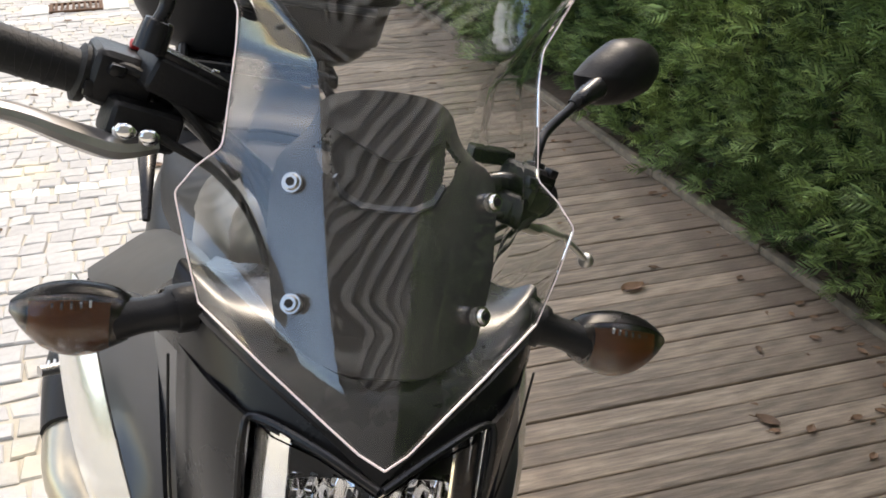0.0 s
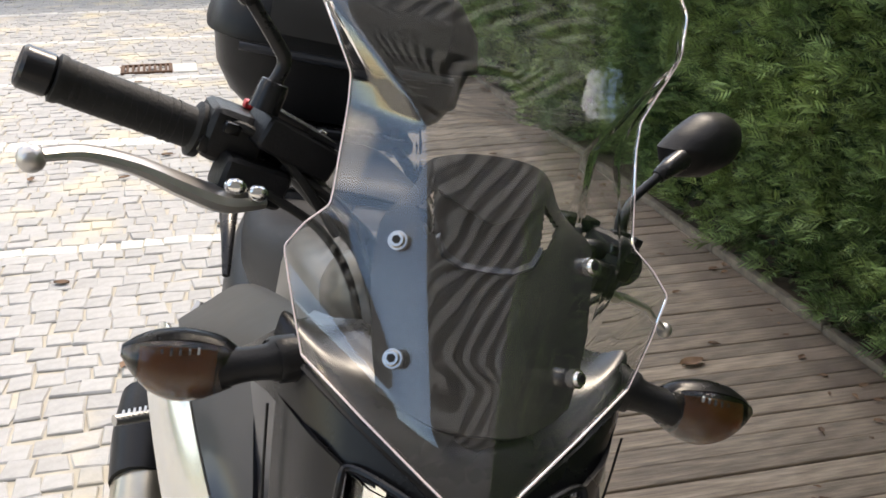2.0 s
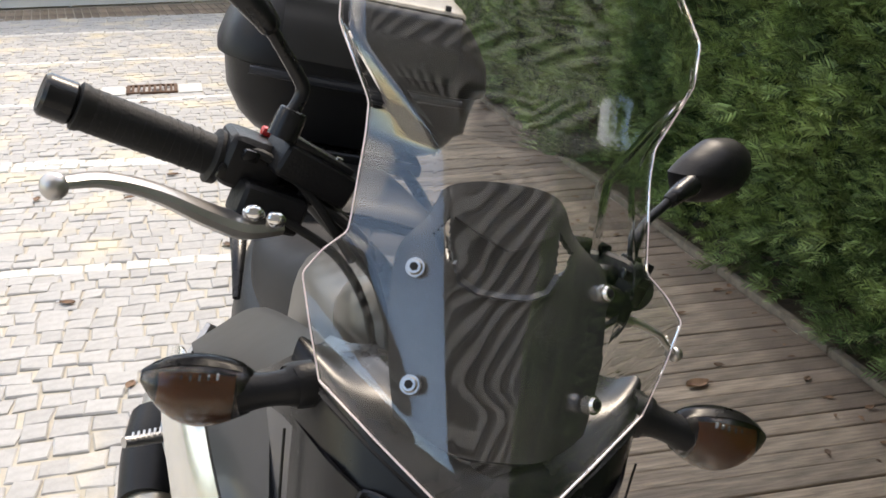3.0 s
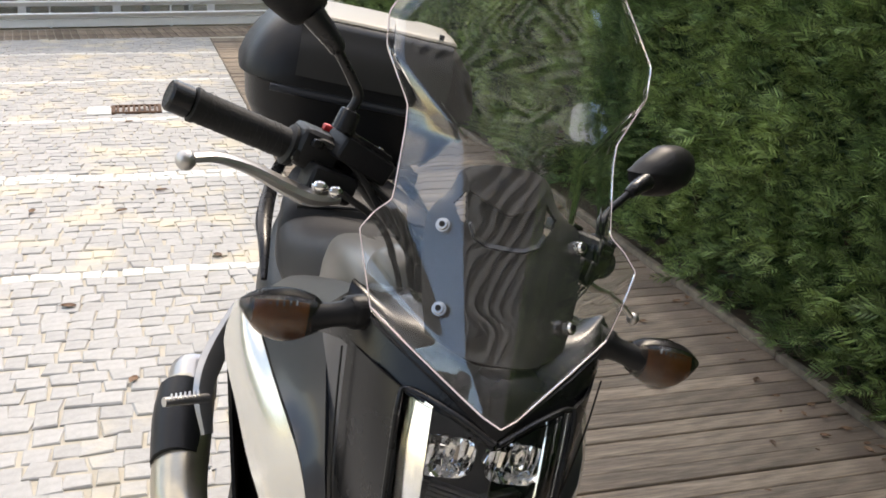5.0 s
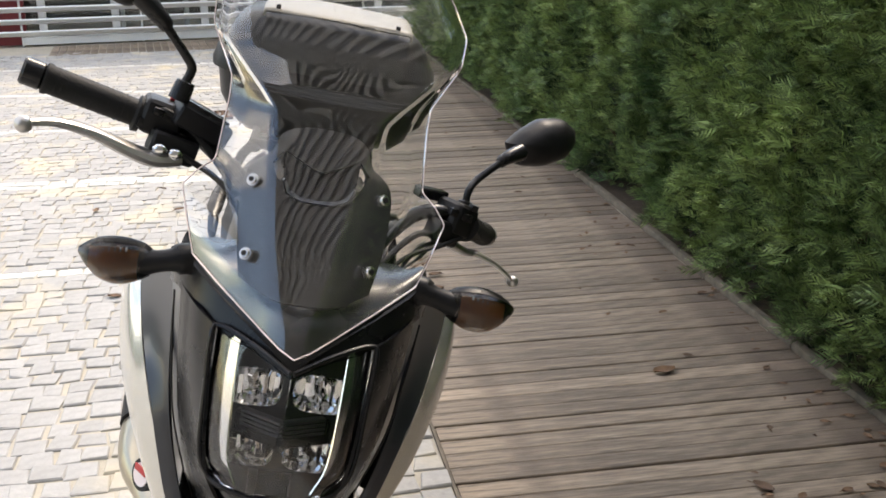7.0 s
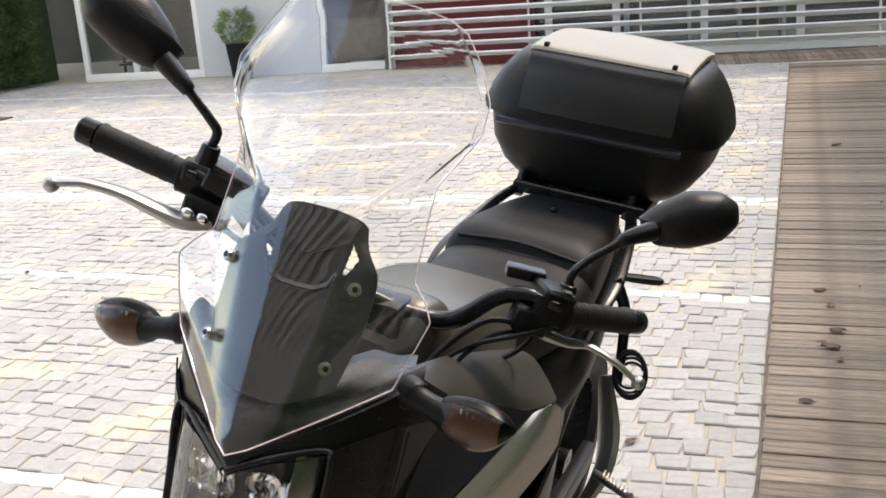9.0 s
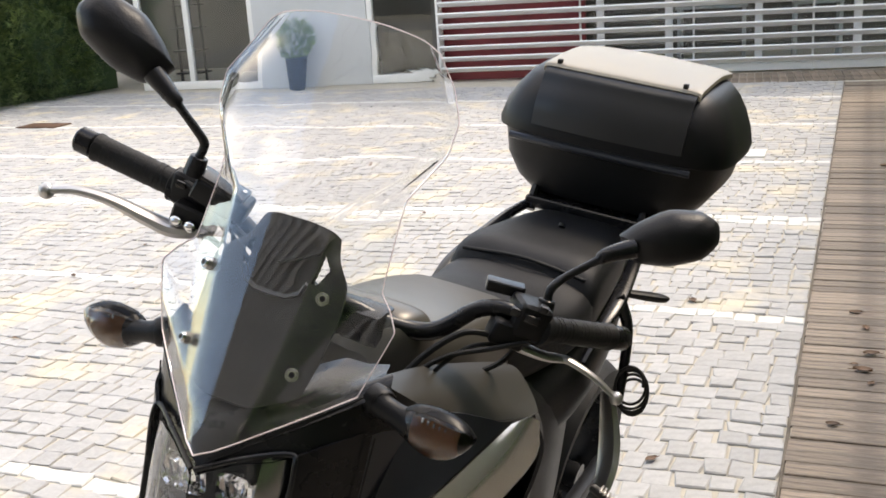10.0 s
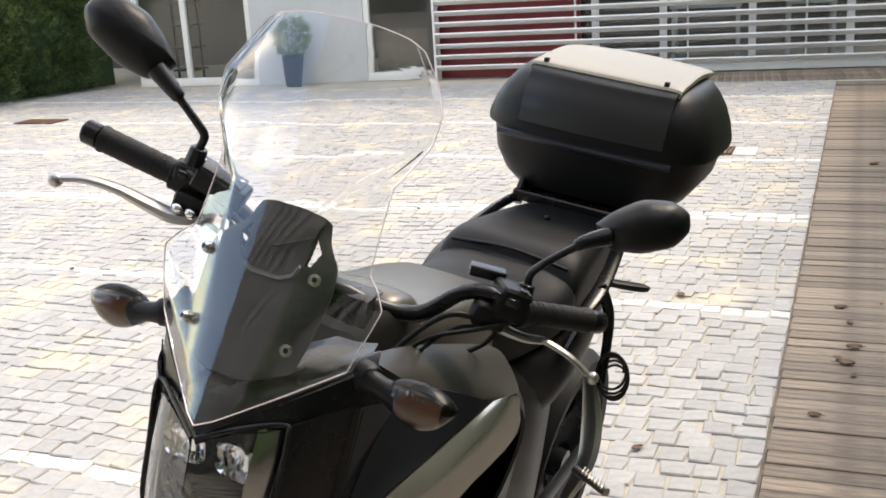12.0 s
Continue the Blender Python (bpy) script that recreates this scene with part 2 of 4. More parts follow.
SETT_F = [(8, 9, 10, 11)] + [(a + o, (a + 1) % 4 + o, (a + 1) % 4 + o + 4, a + o + 4) for o in (0, 4) for a in range(4)]
LINES = [2.80, 4.53, 6.22, 7.90, 9.53]
field_v, field_f, white_v, white_f, near = [], [], [], [], []
y = -3.0
while y < 10.75:
    ln = min(LINES + [0.79], key=lambda v: abs(v - y))
    white = abs(ln - y) < 0.06
    dep = rng.uniform(0.088, 0.108)
    x = DECK_X0 - 0.011
    far = -10.4
    while x > far:
        w = rng.uniform(0.074, 0.112)
        cy = y + dep / 2 + rng.uniform(-0.004, 0.004) + 0.02 * math.sin(x * 2.1 + y) + 0.012 * math.sin(x * 7.3 + y * 3)
        vs = sett_verts(x - w / 2, cy, w - 0.006, dep - 0.007, rng.uniform(-0.003, 0.003))
        if white and (ln != 0.79 or x < -0.55):
            o = len(white_v); white_v += vs; white_f += [tuple(i + o for i in f) for f in SETT_F]
        elif 0.95 < y < 2.75 and x > -0.85 and len(near) < 290 and not (-0.5 < x < 0.0 and y < 1.5):
            near.append(vs)
        else:
            o = len(field_v); field_v += vs; field_f += [tuple(i + o for i in f) for f in SETT_F]
        x -= w
    y += dep


def mesh_of(name, v, f, material, parent=None):
    me = bpy.data.meshes.new(name)
    me.from_pydata(v, [], f)
    me.materials.append(material)
    ob = new(name, me)
    if parent is not None:
        ob.parent = parent
    return ob


paving = structure(new("pavement"), "grey granite sett paving with sandy yellow joints", "paving")
tagged(mesh_of("setts", field_v, field_f, M_SETT, paving), kind="stuff")
tagged(mesh_of("white_line_setts", white_v, white_f, M_WHITE_SETT, paving), "rows of white limestone setts marking bays", kind="stuff")

deck = structure(new("boardwalk"), "weathered brown timber boardwalk with gaps", "boardwalk")
BOARD = 0.0876
# ---------------------------------------------------------------- building across the yard
FAC = Matrix.Translation((-2.0, 11.55, 0)) @ Matrix.Rotation(radians(5.5), 4, "Z")


def fbox(x0, x1, y0, y1, z0, z1, bevel=0.0):
    return block(B(), ((x0 + x1) / 2, (y0 + y1) / 2, (z0 + z1) / 2), (x1 - x0, y1 - y0, z1 - z0), bevel, FAC)


structure(finish(fbox(-9.5, -6.9 + 1.72, 0.14, 0.34, 2.15, 3.3), "wall_north", M_WALL, smooth=False), "pale grey rendered wall over the glazed doors", "wall")
structure(finish(fbox(-5.14, -3.5, 0.14, 0.34, 0, 2.15), "wall_pier", M_WALL, smooth=False), "pale grey rendered wall between the doors", "wall")
structure(finish(fbox(-2.50, -0.62, 0.26, 0.36, 0, 3.3), "wall_red", M_RED, smooth=False), "dark red panelled wall behind white louvres", "wall")
structure(finish(fbox(-9.5, 6.0, 3.2, 3.4, -0.02, 3.3), "wall_back", M_ROOM, smooth=False), "inner wall of the rooms, dimness put into its colour", "wall")
structure(finish(fbox(-9.5, 6.0, 0.34, 3.2, -0.05, -0.01), "floor", M_ROOM, smooth=False), "floor inside the building, dimness put into its colour", "floor")
structure(finish(fbox(-9.5, 6.0, 0.14, 3.4, 3.3, 3.5), "ceiling", M_WALL, smooth=False), "flat pale roof slab of the building", "ceiling")
structure(finish(fbox(-2.6, -2.5, 0.14, 3.2, 0, 3.3), "wall_inner", M_ROOM, smooth=False), "partition beside the red wall, dimness put into its colour", "wall")


def glazed_door(name, x0, x1, mullions, label):
    d = structure(new(name), label, "door")
    d.matrix_world = FAC
    e = block(B(), ((x0 + x1) / 2, 0.2, 0.055), (x1 - x0, 0.09, 0.11), 0.006)
    part("bottom_rail", e, M_FRAME, d)
    part("top_rail", block(B(), ((x0 + x1) / 2, 0.2, 2.1), (x1 - x0, 0.09, 0.1), 0.006), M_FRAME, d)
    for mx in mullions:
        part("stile", block(B(), (mx, 0.2, 1.08), (0.075, 0.085, 1.94), 0.006), M_FRAME, d)
    for a, b in zip(mullions, mullions[1:]):
        p = part("pane", block(B(), ((a + b) / 2, 0.21, 1.08), (b - a - 0.075, 0.008, 1.94), 0), M_PANE, d)
        p.visible_shadow = False


glazed_door("door_1", -6.95, -5.14, (-6.91, -6.16, -5.18), "white framed glazed double door, closed")
glazed_door("door_2", -3.5, -2.5, (-3.46, -2.54), "white framed glazed door with a half blind")
structure(finish(fbox(-3.4, -2.6, 0.30, 0.32, 0.12, 0.66), "blind", M_EDGE, smooth=False), "beige half-height blind behind the glass", "blind")
structure(finish(fbox(-0.55, 5.5, 0.24, 0.25, 0.05, 3.2), "window_1", M_PANE, smooth=False), "long glazed front behind white louvres", "window")
bpy.data.objects["window_1"].visible_shadow = False
st = tagged(new("shelf_unit"), "dark metal shelf rack seen through the glass door", "shelf")
st.matrix_world = FAC
for zz in (0.18, 0.5, 0.82, 1.14, 1.46):
    part("shelf", block(B(), (-6.45, 0.75, zz), (0.42, 0.3, 0.025), 0.003), M_BLACK, st)
for sx in (-6.65, -6.25):
    part("upright", block(B(), (sx, 0.75, 0.85), (0.03, 0.03, 1.7), 0.003), M_BLACK, st)

louvre = structure(new("louvre_screen"), "white horizontal aluminium louvres across the facade", "louvre")
louvre.matrix_world = FAC
for k in range(21):
    z = 0.155 + 0.139 * k
    bmx = block(B(), (0, 0, 0), (8.0, 0.105, 0.022), 0.004)
    bmesh.ops.transform(bmx, matrix=Matrix.Translation((1.53, 0.03, z)) @ Matrix.Rotation(radians(-32), 4, "X"), verts=bmx.verts)
    part("slat", bmx, M_SLAT, louvre)
for sx in (-2.46, -0.66, 0.72, 2.1, 3.48, 4.86):
    part("bracket", block(B(), (sx, 0.11, 1.5), (0.022, 0.05, 3.0), 0.003), M_SLAT, louvre)
for sx in (-0.42, 0.42, 1.48, 2.6, 3.7, 4.8):
    part("window_post", block(B(), (sx, 0.20, 1.55), (0.09, 0.06, 3.05), 0.004), M_SLAT, louvre)
part("sill", block(B(), (2.45, 0.16, 0.06), (6.2, 0.14, 0.09), 0.006), M_SLAT, louvre)
part("edge_post", block(B(), (-2.49, 0.06, 1.5), (0.03, 0.12, 3.0), 0.003), M_SLAT, louvre)

# room furniture seen dimly between the louvres
for fx, w in ((0.9, 0.9), (2.2, 0.6)):
    t = tagged(new("desk"), "pale desk dimly seen behind the louvres", "desk")
    t.matrix_world = FAC @ Matrix.Translation((fx, 1.2, 0))
    part("desktop", block(B(), (0, 0, 0.74), (w, 0.6, 0.03), 0.004), M_WALL, t)
    for sx in (-1, 1):
        part("leg", block(B(), (sx * w * 0.45, 0, 0.37), (0.05, 0.5, 0.73), 0.004), M_WALL, t)

# potted grass by the wall between the doors
pot = tagged(new("planter"), "tall dark planter with bushy green plant by the wall", "planter")
pot.matrix_world = FAC @ Matrix.Translation((-4.5, -0.12, 0))
bmx = B()
loft(bmx, [[(r * math.cos(a) , r * math.sin(a), z) for a in np.linspace(0, 2 * math.pi, 20, endpoint=False)]
           for z, r in ((0, 0.10), (0.02, 0.11), (0.42, 0.155), (0.46, 0.16), (0.46, 0.14), (0.40, 0.13))])
part("pot", bmx, M_BLACK, pot)


# ---------------------------------------------------------------- foliage
def spray(rng, length, width, n):
    """One flat feathery frond of scale leaves along +y, as vertices and faces."""
    v, f = [], []
    for i in range(n):
        t = (i + 0.3) / n
        s = -1 if i % 2 else 1
        l = width * (1 - 0.72 * t) * rng.uniform(0.7, 1.2)
        y0 = length * t * 0.85
        tip = (s * l * 0.85, y0 + l * 1.15, rng.uniform(-0.2, 0.2) * l)
        w = 0.085 * l + 0.004
        o = len(v)
        v += [(0, y0 - w, 0), (s * l * 0.45, y0 + l * 0.46 - w, 0.12 * l), tip, (s * l * 0.45, y0 + l * 0.62 + w, 0.12 * l), (0, y0 + w, 0)]
        f.append((o, o + 1, o + 2, o + 3, o + 4))
    o = len(v)
    v += [(-0.003, length * 0.6, 0), (0, length, 0), (0.003, length * 0.6, 0)]
    f.append((o, o + 1, o + 2))
    return v, f


def foliage(name, spots, material, parent, seed, size=(0.07, 0.13), leaves=9):
    r = random.Random(seed)
    kinds = [spray(r, 1.0, 0.42, leaves) for _ in range(8)]
    arr = [(np.array(a), b) for a, b in kinds]
    V, F, n = [], [], 0
    for p, d in spots:
        a, fs = arr[r.randrange(8)]
        k = r.uniform(*size)
        q = Vector(d).to_track_quat("Y", "Z").to_matrix()
        m = np.array(q @ Matrix.Rotation(r.uniform(-1.3, 1.3), 3, "Y")) * k
        V.append(a @ m.T + np.array(p))
        F += [tuple(i + n for i in f) for f in fs]
        n += len(a)
    me = bpy.data.meshes.new(name)
    me.from_pydata(np.concatenate(V).tolist(), [], F)
    me.materials.append(material)
    ob = new(name, me)
    ob.parent = parent
    return tagged(ob, kind="stuff")


def hedge_face(y, z):
    """How far the hedge's face stands out from the deck's edge at a place along it."""
    k = noise.fractal(Vector((0, y * 1.3, z * 1.6)), 1.0, 2.0, 3) * 0.15 + noise.noise(Vector((3, y * 4.0, z * 4.0))) * 0.10
    return 1.97 - 0.05 * math.sin(min(z, 1.6) * 1.7) + -0.07 * max(0, 1 - z / 0.5) + 0.10 * max(0, min(z, 2.4) - 1.7) - k


r = random.Random(11)
front, shade = [], []
for _ in range(44000):
    y, z = -0.6 + 11.2 * r.random() ** 1.5, r.uniform(0.01, 1.0) ** 0.85 * 2.3
    x = hedge_face(y, z)
    deep = r.random() ** 2 * 0.16
    d = (-0.7 - r.random() * 0.5, r.uniform(-0.9, 0.6), r.uniform(-0.2, 1.0))
    front.append(((x + deep, y, z), d))
# Unseen upper hedge, added to block sky from the windscreen's reflection.
for _ in range(9000):
    y, z = r.uniform(-4.5, 10.6), r.uniform(2.2, 2.95)
    front.append(((hedge_face(y, z) + r.random() ** 2 * 0.16, y, z), (-0.7 - r.random() * 0.5, r.uniform(-0.9, 0.6), r.uniform(-0.2, 1.0))))
# Unseen near stretch of hedge, added to darken what the bike's side reflects.
for _ in range(9000):
    y, z = r.uniform(-4.5, -0.6), r.uniform(0.01, 1.0) ** 0.85 * 2.3
    front.append(((hedge_face(y, z) + r.random() ** 2 * 0.16, y, z), (-0.7 - r.random() * 0.5, r.uniform(-0.9, 0.6), r.uniform(-0.2, 1.0))))
# Deeper fronds take the dark leaf colour, painted as shade inside the hedge.
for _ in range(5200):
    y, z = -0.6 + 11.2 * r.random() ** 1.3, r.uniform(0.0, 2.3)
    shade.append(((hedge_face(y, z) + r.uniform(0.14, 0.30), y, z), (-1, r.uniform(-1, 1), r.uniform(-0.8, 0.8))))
for _ in range(5000):
    y, x = -4.5 + 15.3 * r.random(), r.uniform(2.0, 2.95)
    front.append(((x, y, 2.95 + 0.12 * noise.noise(Vector((x * 2, y * 2, 0)))), (r.uniform(-0.6, 0.6), r.uniform(-0.6, 0.6), 1.0)))
for _ in range(1500):
    x, z = r.uniform(2.0, 2.95), r.uniform(0.05, 2.25)
    front.append(((x, -4.52 + 0.1 * noise.noise(Vector((x * 3, z * 3, 0))), z), (r.uniform(-0.6, 0.6), -1.0, r.uniform(-0.3, 0.8))))
hedge = structure(new("hedge"), "tall dense green cypress hedge along the boardwalk", "hedge")
foliage("foliage", front, M_LEAF, hedge, 3, (0.05, 0.135), 11)
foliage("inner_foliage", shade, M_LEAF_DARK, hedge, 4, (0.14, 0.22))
# Solid core in the same painted shade, seen through gaps between fronds.
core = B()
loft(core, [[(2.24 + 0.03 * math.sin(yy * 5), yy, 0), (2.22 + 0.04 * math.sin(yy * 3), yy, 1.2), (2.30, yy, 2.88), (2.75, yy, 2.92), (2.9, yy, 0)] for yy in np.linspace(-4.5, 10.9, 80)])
part("core", core, M_LEAF_DARK, hedge, "hedge core with the inner shade painted into its colour")
for yy in np.arange(-0.2, 10.6, 0.55):
    tb = B()
    tube(tb, [(2.12, yy, -0.01, 0.022), (2.14, yy + 0.03, 0.5, 0.018), (2.2, yy, 1.6, 0.010)], 8, 7)
    part("stem", tb, M_TWIG, hedge)

far_hedge = structure(new("hedge_far"), "dark green hedge at the far side of the yard", "hedge")
spots, inner = [], []
for _ in range(6500):
    u, z = r.uniform(0, 1), r.uniform(0.0, 1.0) * 2.4
    bx, by = -10.4 + 1.0 * u, 7.0 + 4.1 * u
    k = noise.fractal(Vector((u * 6, 1, z * 2)), 1.0, 2.0, 3) * 0.22
    spots.append(((bx - 0.25 + k + r.uniform(-0.2, 0.1), by - k, z), (0.8, -0.7, r.uniform(-0.3, 0.9))))
foliage("foliage", spots, M_LEAF, far_hedge, 8, (0.14, 0.26), 7)
# Far core is coloured dark to stand for shade behind the leaves.
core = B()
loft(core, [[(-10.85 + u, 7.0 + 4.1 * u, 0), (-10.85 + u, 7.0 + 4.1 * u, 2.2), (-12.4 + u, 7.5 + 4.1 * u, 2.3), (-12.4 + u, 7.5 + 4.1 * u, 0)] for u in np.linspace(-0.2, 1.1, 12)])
part("core", core, M_LEAF_DARK, far_hedge, "hedge core with the inner shade painted into its colour")
spots = []
for _ in range(380):
    a, z = r.uniform(0, 6.28), r.uniform(0.42, 0.85)
    k = 0.17 * math.sin((z - 0.36) / 0.55 * 3.1) + 0.03
    spots.append(((k * math.cos(a), k * math.sin(a), z), (math.cos(a), math.sin(a), 1.0)))
foliage("foliage", spots, M_LEAF, pot, 9, (0.08, 0.16), 7)

# soil and edging along the hedge
sl = B()
block(sl, (2.5, 3.2, -0.02), (1.24, 16.0, 0.03), 0)
structure(finish(sl, "soil_bed", M_EARTH, smooth=False), "dark bare soil strip under the hedge", "soil")
edge = structure(new("edging"), "low weathered stone edging between boards and hedge", "edging")
yy = -4.8
while yy < 10.6:
    part("edging_stone", block(B(), (1.885, yy + 0.39, 0.0 + r.uniform(-0.004, 0.004)), (0.035, 0.775, 0.055), 0.006), M_EDGE, edge)
    yy += 0.78

# drain grate in the yard
grate = structure(new("drain_grate"), "rusty cast iron drain grate set in white stone", "grate")
gx, gy = -0.365, 6.58
fr = B()
for ox, oy, sx, sy in ((0, 0.135, 0.36, 0.025), (0, -0.135, 0.36, 0.025), (0.1675, 0, 0.025, 0.245), (-0.1675, 0, 0.025, 0.245)):
    block(fr, (gx + ox, gy + oy, 0.004), (sx, sy, 0.02), 0.002)
part("frame", fr, M_IRON, grate)
for k in range(8):
    part("bar", block(B(), (gx - 0.135 + 0.0386 * k, gy, 0.004), (0.017, 0.245, 0.018), 0.002), M_IRON, grate)
# Flat black plate below the bars, coloured as the shade of a pit.
part("pit_shade_plate", block(B(), (gx, gy, -0.004), (0.31, 0.25, 0.004), 0), M_RUBBER, grate)
part("surround", block(B(), (gx - 0.27, gy, 0.0), (0.17, 0.3, 0.012), 0.003), M_WHITE_SETT, grate)
part("surround", block(B(), (gx + 0.27, gy, 0.0), (0.17, 0.3, 0.012), 0.003), M_WHITE_SETT, grate)
dr = B()
block(dr, (-8.1, 8.0, 0.006), (0.55, 0.3, 0.014), 0.003)
structure(finish(dr, "manhole_cover", M_IRON), "dark iron cover in the setts", "cover")


# dry leaves
def dry_leaf(x, y, size, turn, material=M_DRY, z=0.006):
    b = B()
    rows = []
    for i in range(6):
        t = i / 5
        w = size * 0.30 * math.sin(math.pi * min(0.98, 0.08 + t * 0.9)) + 0.001
        rows.append([((t - 0.5) * size, s * w, 0.12 * size * abs(s) ** 1.5 + 0.10 * size * (t - 0.5) ** 2) for s in (-1, -0.5, 0, 0.5, 1)])
    bm2 = sheet(rows, 0.0008, 4, 5)
    b.free()
    rod(bm2, (size * 0.45, 0, 0.03 * size), (size * 0.75, 0.05 * size, 0.02 * size), 0.0012, 5)
    o = finish(bm2, "dry_leaf", material)
    o.matrix_world = pose(x, y, z, 0, 0, turn)
    return tagged(o, "small curled brown dry leaf lying on the ground", "leaf", group="fallen leaves")


# unseen tall building on the near side, added to shape the bike's reflections
def near_building():
    nb = structure(new("wall_south"), "unseen tall dark grey building front with pale slats, added for reflections", "wall")
    part("wall", block(B(), (2.7, -6.3, 6.9), (14, 0.3, 14.1), 0), M_NEAR, nb)
    # Low wall added to keep the bright horizon out of the headlight lens.
    part("added_low_wall", block(B(), (-8.2, -6.3, 1.45), (7.8, 0.3, 3.2), 0), M_NEAR, nb)
    for k in range(42):
        part("slat", block(B(), (2.7, -6.05, 3.2 + k * 0.25), (14, 0.06, 0.11), 0.004), M_NEAR_SLAT, nb)


M_NEAR = mat("dark_grey_wall", (0.15, 0.15, 0.15), 0.8, vary=0.3, scale=2)
M_NEAR_SLAT = mat("pale_metal_slat", (0.178, 0.178, 0.178), 0.7, vary=0.2, scale=3)
near_building()
# ---------------------------------------------------------------- the motorcycle
bike = tagged(new("motorcycle"), "black and silver motorcycle on its side stand with tall clear windscreen", "motorcycle")
bike.matrix_world = pose(-0.1664, -0.0442, 0, 0, 11.7, -4.6)


def mir(p, s):
    return (p[0] * s, *p[1:])


def both(rows):
    """Rows from the middle outwards, made whole by their mirror image."""
    return [[mir(p, -1) for p in reversed(r[1:])] + list(r) for r in rows]


# windscreen
SCREEN = [
    [(0, -.740, 1.114), (.018, -.729, 1.120), (.040, -.710, 1.131), (.086, -.672, 1.156), (.133, -.632, 1.183)],
    [(0, -.718, 1.157), (.020, -.714, 1.157), (.040, -.704, 1.158), (.060, -.684, 1.172), (.146, -.620, 1.222)],
    [(0, -.687, 1.208), (.026, -.684, 1.208), (.0465, -.676, 1.209), (.075, -.655, 1.211), (.157, -.606, 1.258)],
    [(0, -.654, 1.272), (.030, -.650, 1.272), (.055, -.642, 1.274), (.106, -.611, 1.264), (.143, -.594, 1.275)],
    [(0, -.639, 1.300), (.032, -.635, 1.300), (.058, -.627, 1.301), (.110, -.597, 1.286), (.125, -.584, 1.289)],
    [(0, -.607, 1.360), (.036, -.603, 1.360), (.066, -.595, 1.362), (.098, -.570, 1.360), (.121, -.550, 1.360)],
    [(0, -.596, 1.382), (.048, -.591, 1.382), (.086, -.582, 1.384), (.108, -.560, 1.384), (.122, -.541, 1.384)],
    [(0, -.562, 1.427), (.080, -.553, 1.427), (.136, -.533, 1.428), (.147, -.524, 1.432), (.153, -.515, 1.437)],
    [(0, -.537, 1.470), (.080, -.529, 1.470), (.136, -.511, 1.470), (.147, -.505, 1.471), (.155, -.500, 1.472)],
    [(0, -.507, 1.532), (.060, -.502, 1.529), (.110, -.490, 1.518), (.124, -.486, 1.512), (.136, -.482, 1.505)],
    [(0, -.494, 1.562), (.045, -.491, 1.560), (.086, -.484, 1.552), (.100, -.481, 1.546), (.112, -.478, 1.538)],
]


def kinked(pts, n=8, soft=2):
    """Straight runs through pts with only lightly rounded corners."""
    out = []
    for a, b in zip(pts, pts[1:]):
        out += [np.array(a) + (np.array(b) - np.array(a)) * k / n for k in range(n)]
    out.append(np.array(pts[-1], float))
    for _ in range(soft):
        out = [out[0]] + [(a + 2 * b + c) / 4 for a, b, c in zip(out, out[1:], out[2:])] + [out[-1]]
    return out


FINE = []
for r0 in zip(*[kinked([r[k] for r in SCREEN], 8, 1) for k in range(5)]):
    c, m, k, b, e = (np.array(q) for q in r0)
    u, v = (m - k) / np.linalg.norm(m - k), (b - k) / np.linalg.norm(b - k)
    FINE.append([c, m, k + u * .0085, k + u * .0055, k + u * .0022 + v * .0016, k + u * .0008 + v * .0026, k + v * .0065, k + v * .0095, b + (k - b) * .14, b, b + (e - b) * .12, e])
screen = part("windscreen", sheet(both(FINE), 0.004, 8, 36, smooth_u=False, smooth_v=False), M_CLEAR, bike, "tall clear acrylic windscreen with its edge glint painted white", sharp=60)
screen.visible_shadow = False
# White rim tubes stand in for light caught in the acrylic edge.
bmx = B()
fine = [tuple(p) + (0.0009,) for p in kinked(SCREEN[0], 3, 0)]
side = [tuple(p) + (0.0007,) for p in kinked([r[-1] for r in SCREEN], 8, 1)]
top = [tuple(p) + (0.0007,) for p in spline(list(reversed(SCREEN[-1])), 10)]
for s in (-1, 1):
    tube(bmx, [mir(p, s) for p in fine], 1, 6, smooth=False)
    tube(bmx, [mir(p, s) for p in side], 1, 6, smooth=False)
    tube(bmx, [mir(p, s) for p in top], 1, 6, smooth=False)
part("edge", bmx, M_WHITEP, screen, "white tube along the acrylic edge, a painted glint")
for s in (-1, 1):
    for p in ((.076, -.6265, 1.281), (.071, -.669, 1.205)):
        b = B()
        n = Vector((0.45 * s, -0.78, 0.45)).normalized()
        c = Vector(mir(p, s))
        rod(b, c - n * 0.004, c + n * 0.003, 0.0075, 18)
        rod(b, c + n * 0.002, c + n * 0.006, 0.0066, 18, 0.0052)
        bolt = part("bolt", b, M_STEEL, screen, "steel button head bolt")
        # Hexagon is raised, not hollow; its black is the recess's shade as colour.
        b = B()
        rod(b, c + n * 0.0055, c + n * 0.0068, 0.0034, 6)
        part("socket", b, M_RUBBER, screen, "raised black hexagon coloured as the shade of a recess")

